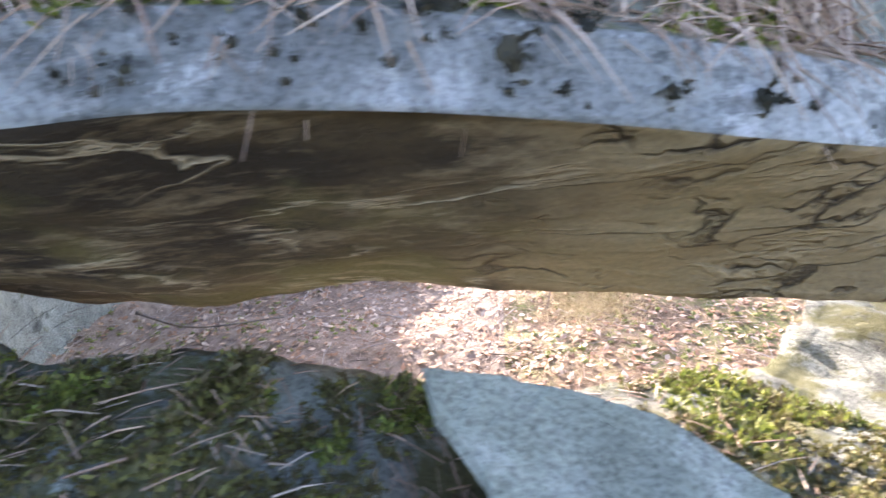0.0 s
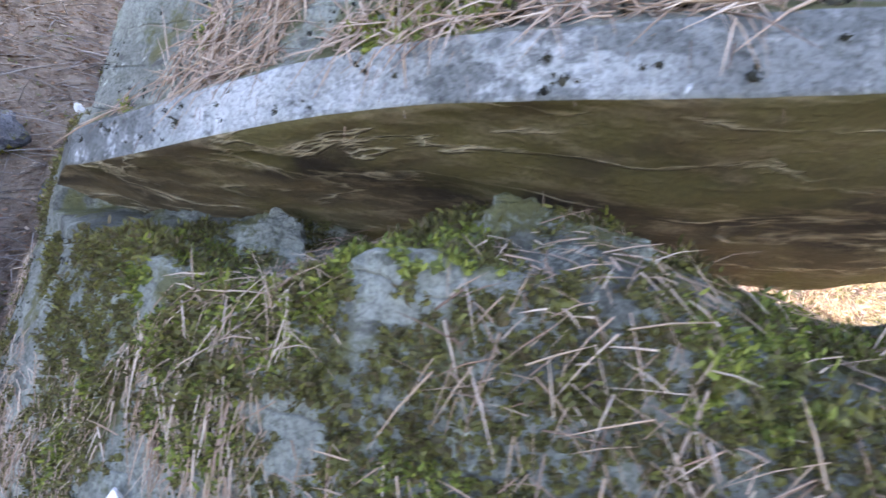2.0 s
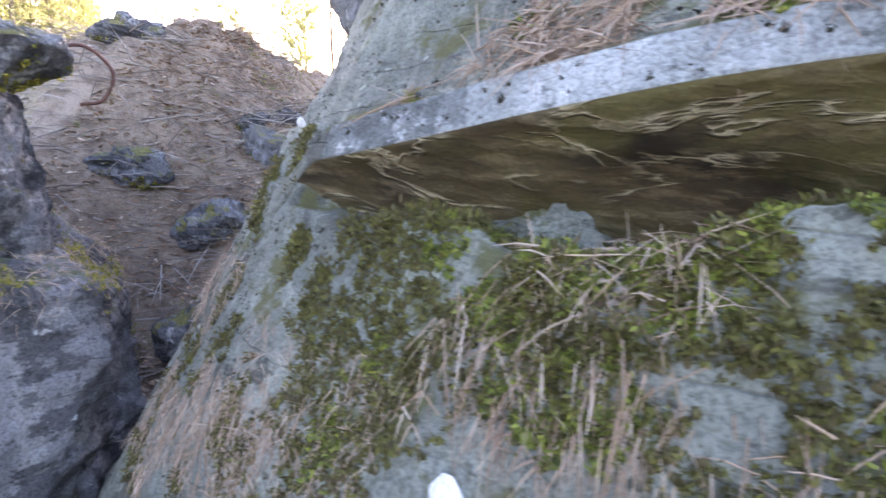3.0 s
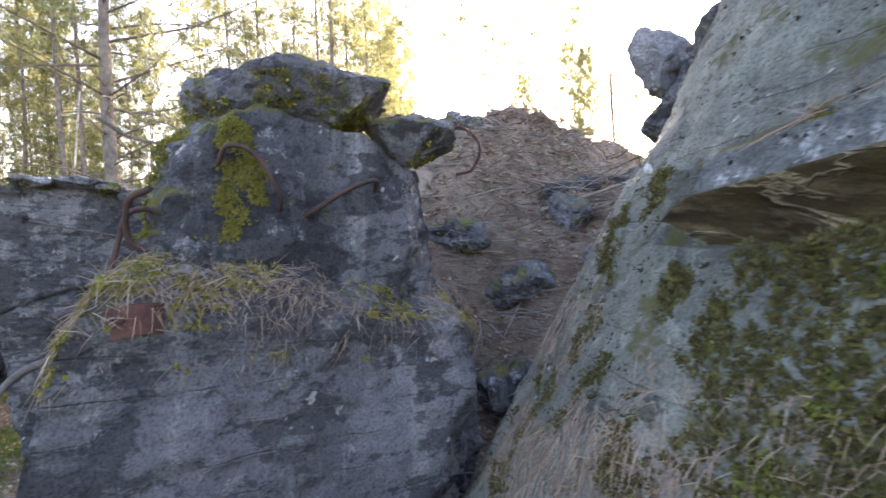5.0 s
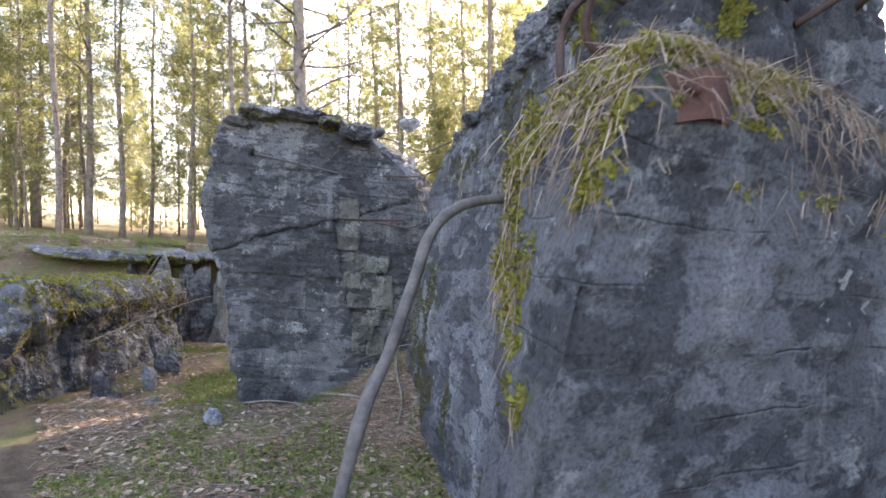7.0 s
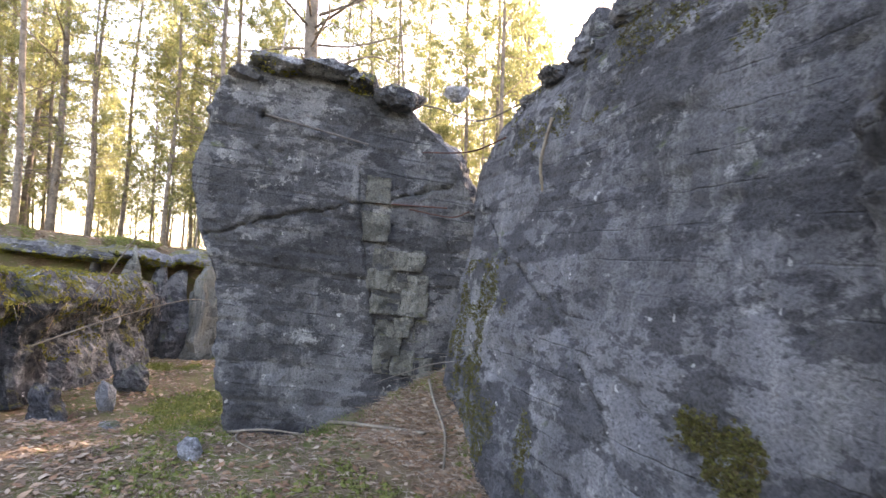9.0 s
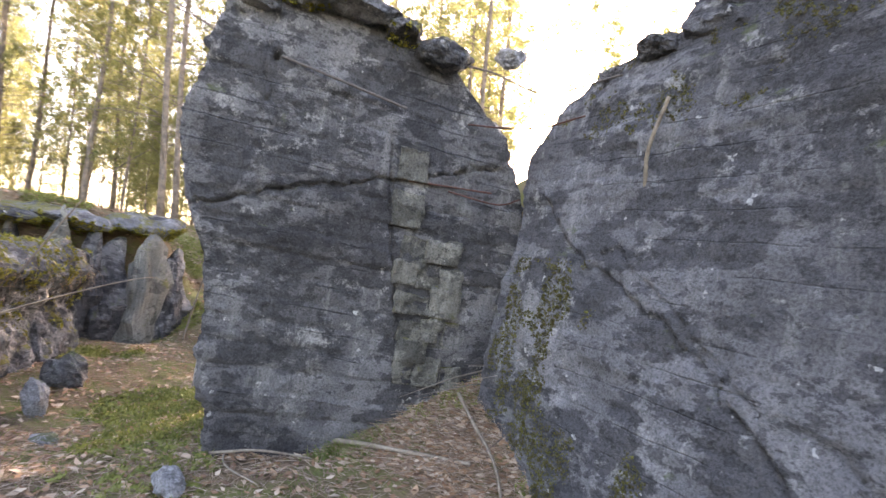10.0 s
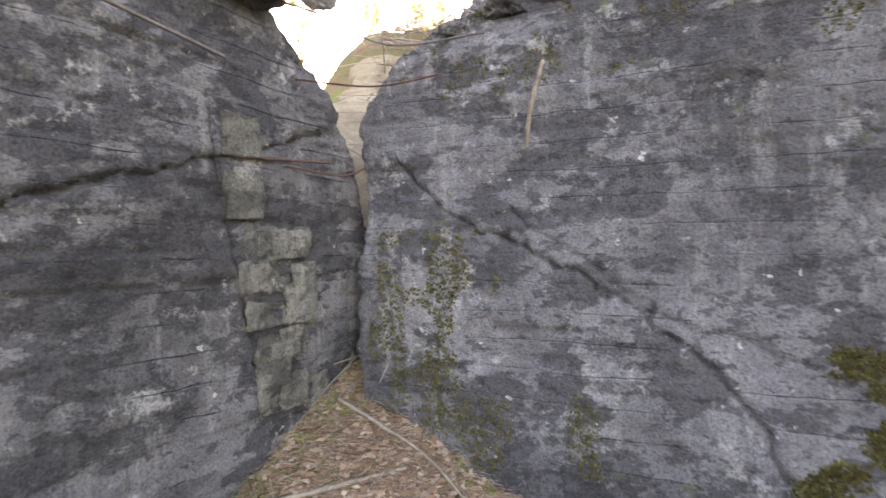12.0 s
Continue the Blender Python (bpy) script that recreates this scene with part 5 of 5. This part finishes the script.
def pine(tall, trunk_r, crown_from, limbs, reach, dead, tufts, r_tuft, name="pine_tree"):
    base = new(name)
    tagged(base, "tall slender pine with bare trunk and thin crown" if crown_from > 4 else "young green pine with branches down its trunk", "tree", "forest")
    lean = RNG.normal(0, 0.012, 2)
    pts = [(lean[0] * z + 0.05 * math.sin(z * 0.9), lean[1] * z + 0.05 * math.cos(z * 0.7), z) for z in np.linspace(-0.2, tall, 16)]
    rad = [trunk_r * (1.25 if i == 0 else 1.0) * (1 - 0.88 * i / 15) for i in range(16)]
    piece("trunk", *tube(pts, rad, 10, 0.1, 3), BARK, base)
    wood, leafs, tp, td = Heap(), Heap(), [], []

    def at_height(z):
        i = (z + 0.2) / (tall + 0.2) * 15
        j = min(int(i), 14)
        return np.array(pts[j]) * (1 - (i - j)) + np.array(pts[j + 1]) * (i - j)
    for k in range(dead):
        z = RNG.uniform(1.2, crown_from + 1.5)
        a, l = RNG.uniform(0, 6.28), RNG.uniform(0.5, 1.7) * reach * 0.6
        p0 = at_height(z)
        d = np.array((math.cos(a), math.sin(a), RNG.uniform(-0.1, 0.35)))
        c = [p0, p0 + d * l * 0.5 + np.array((0, 0, 0.08)), p0 + d * l + np.array((RNG.normal(0, 0.15), RNG.normal(0, 0.15), RNG.uniform(-0.2, 0.2)))]
        wood.add(*tube(c, [trunk_r * 0.16, trunk_r * 0.1, 0.004], 4))
    for k in range(limbs):
        z = crown_from + (tall - crown_from) * (k + 0.5) / limbs
        a = k * 2.4 + RNG.uniform(-0.4, 0.4)
        l = reach * (1.0 - 0.75 * (z - crown_from) / (tall - crown_from + 0.01)) * RNG.uniform(0.6, 1.15)
        p0 = at_height(min(z, tall - 0.1))
        d = np.array((math.cos(a), math.sin(a), RNG.uniform(0.05, 0.5)))
        tip = p0 + d * l
        wood.add(*tube([p0, p0 + d * l * 0.55 - np.array((0, 0, 0.06 * l)), tip], [trunk_r * 0.22, trunk_r * 0.13, 0.005], 4))
        for q in range(tufts):
            s = RNG.uniform(0.3, 1.05)
            side = np.array((-d[1], d[0], 0)) * RNG.normal(0, 0.28 * l * s)
            pq = p0 + d * l * s + side + np.array((0, 0, RNG.normal(0.05, 0.12)))
            dd = d * 0.5 + side * 0.6 + np.array((0, 0, 0.35))
            tp.append(pq)
            td.append(dd / np.linalg.norm(dd))
    needle_tufts(leafs, tp, td, r_tuft)
    for nm, hp, mat in (("branchwork", wood, BARK), ("crown", leafs, NEEDLE)):
        ob = new(nm, hp.mesh(nm, mat, nm == "branchwork"))
        ob.parent = base
        tagged(ob, kind="stuff")
    return base


KINDS = [pine(15, 0.12, 4.6, 36, 2.4, 30, 18, 0.15), pine(17, 0.068, 5.0, 36, 2.1, 26, 20, 0.14), pine(13, 0.05, 2.4, 40, 1.8, 20, 18, 0.13),
         pine(10, 0.045, 1.2, 56, 1.9, 4, 20, 0.14), pine(5.5, 0.036, 0.3, 42, 1.3, 0, 20, 0.11)]
LEAN = Matrix.Rotation(radians(-4.5), 4, Vector((-0.74, 0.67, 0.0)))      # the whole stand leans a little one way
PLACED = [(0, -10.2, 2.25), (0, -12.7, 9.5), (1, -14.4, 10.0), (1, -18.5, 9.2), (1, -19.3, 11.4), (2, -20.7, 14.4), (2, -17.7, 6.7), (0, -16.2, 2.9), (1, -26.7, 0.3), (0, -22.7, 1.1),
          (1, -24.5, 2.2), (2, -28.3, 3.9), (0, -21.4, 2.9), (1, -32.8, 0.0), (2, -12.8, 13.7), (2, -12.8, 16.2), (2, -14.1, 20.1), (1, -11.9, 7.6), (1, -15.3, 9.5), (2, -15.4, 7.4),
          (1, -18.4, 8.2), (2, -7.8, 14.6), (1, -17.3, 3.6), (0, -24.2, 4.3), (0, -17.1, -0.7)]
for i, (k, x, y) in enumerate(PLACED):
    copy_thing(KINDS[k if i == 0 else max(1, k)], pose(x, y, float(ground_z(x, y))) @ LEAN @ pose(0, 0, 0, 0, 0, 47.0 * i))
rs = np.random.default_rng(11)
count = 0
while count < 178:
    ang, dist = rs.uniform(38, 118), 18 + 30 * rs.uniform(0, 1)
    x, y = -4 - dist * math.sin(radians(ang)), -0.8 + dist * math.cos(radians(ang))
    copy_thing(KINDS[int(rs.choice([0, 1, 2, 3, 4], p=[0.05, 0.17, 0.22, 0.34, 0.22]))], pose(x, y, float(ground_z(x, y))) @ LEAN @ pose(0, 0, 0, 0, 0, rs.uniform(0, 360)))
    count += 1
for _ in range(20):
    ang, dist = rs.uniform(-60, 38), 24 + 34 * rs.uniform(0, 1)
    x, y = -4 - dist * math.sin(radians(ang)), dist * math.cos(radians(ang))
    copy_thing(KINDS[int(rs.choice([0, 1, 2, 4]))], pose(x, y, float(ground_z(x, y))) @ LEAN @ pose(0, 0, 0, 0, 0, rs.uniform(0, 360)))
for _ in range(10):
    ang, dist = rs.uniform(120, 300), 12 + 30 * rs.uniform(0, 1)
    x, y = -3 - dist * math.sin(radians(ang)), -1 + dist * math.cos(radians(ang))
    copy_thing(KINDS[int(rs.choice([0, 1, 2, 3]))], pose(x, y, float(ground_z(x, y))) @ LEAN @ pose(0, 0, 0, 0, 0, rs.uniform(0, 360)))
# young pines filling the wood's floor
for _ in range(50):
    ang, dist = rs.uniform(40, 118), 15 + 24 * rs.uniform(0, 1)
    x, y = -4 - dist * math.sin(radians(ang)), -0.8 + dist * math.cos(radians(ang))
    c = copy_thing(KINDS[4], pose(x, y, float(ground_z(x, y))) @ LEAN @ pose(0, 0, 0, 0, 0, rs.uniform(0, 360)))
    size = rs.uniform(0.3, 0.8)
    c.scale = (size, size, size)
for k, ob in enumerate(KINDS):
    ob.matrix_basis = pose(14 + 3 * k, -16 - k, float(ground_z(14 + 3 * k, -16 - k)))
# young growth on the mound's crest
for x, y, s in ((-6.8, 9.6, 0.5), (-5.6, 10.5, 0.45), (-8.3, 10.2, 0.6), (-9.8, 8.2, 0.5), (-5.0, 12.0, 0.55), (-4.4, 9.4, 0.4), (-3.6, 10.8, 0.5), (-6.1, 8.8, 0.35), (-7.4, 11.8, 0.6), (-2.9, 9.8, 0.4), (-8.9, 9.4, 0.45)):
    c = copy_thing(KINDS[4], pose(x, y, float(ground_z(x, y)), 0, 0, x * 50))
    c.scale = (s, s, s)
# dead branches reaching over from the perched boulder
for k, (p0, p1, p2) in enumerate((((-2.9, 5.0, 3.9), (-3.4, 5.3, 3.75), (-4.1, 5.6, 3.5)), ((-2.9, 5.1, 3.7), (-3.5, 5.3, 3.5), (-4.4, 5.8, 3.35)), ((-2.9, 5.2, 4.1), (-3.4, 5.6, 4.2), (-3.9, 5.9, 4.3)))):
    rod("dead_branch", [p0, p1, p2], 0.02, BARK, "dark dead pine branch sticking out beside the boulder", "branch", "dead branches", 0.3)
# slender birch behind the block
rod("birch_sapling", [(-10.35, 1.45, float(ground_z(-10.35, 1.45)) - 0.05), (-10.40, 1.50, 1.2), (-10.48, 1.52, 2.6), (-10.50, 1.58, 4.6)], 0.028, BIRCH, "slender pale birch stem behind the cracked block", "sapling", "saplings", 0.4)
# saplings on the bank
rod("sapling", [(-10.1, -0.1, 0.9), (-10.05, 0.1, 1.35), (-9.95, 0.3, 1.75), (-9.8, 0.5, 2.0)], 0.008, BARK, "thin bare sapling growing on the mossy bank", "sapling", "saplings", 0.4)
rod("sapling", [(-10.9, 1.5, 0.3), (-10.85, 1.55, 0.8), (-10.7, 1.6, 1.5)], 0.01, BARK, "thin bare sapling beside the block", "sapling", "saplings", 0.5)
rod("sapling", [(-9.85, -0.5, 0.5), (-10.0, 0.1, 0.75), (-10.3, 0.8, 0.95), (-10.8, 1.2, 0.9)], 0.008, WOOD, "thin dry stem bowed over the trench", "sapling", "saplings", 0.4)

# dead side branches
for bend in ([(-10.60, 2.05, 4.89), (-9.80, 2.50, 5.08), (-9.13, 2.95, 5.28)],
             [(-10.64, 2.04, 4.47), (-10.02, 2.31, 4.36), (-9.31, 2.66, 4.44)],
             [(-10.69, 2.03, 5.75), (-9.98, 2.53, 5.79), (-8.92, 3.17, 5.61)],
             [(-10.78, 2.07, 4.02), (-9.91, 2.44, 4.23), (-9.45, 2.68, 4.04)],
             [(-4.47, 0.26, 2.89), (-4.41, 0.42, 2.80), (-4.33, 0.66, 2.80)]):
    rod("dead_branch", bend, 0.02 if bend[0][0] < -6 else 0.012, BARK, "bare dead pine branch reaching over the broken wall", "branch", "dead branches", 0.35)
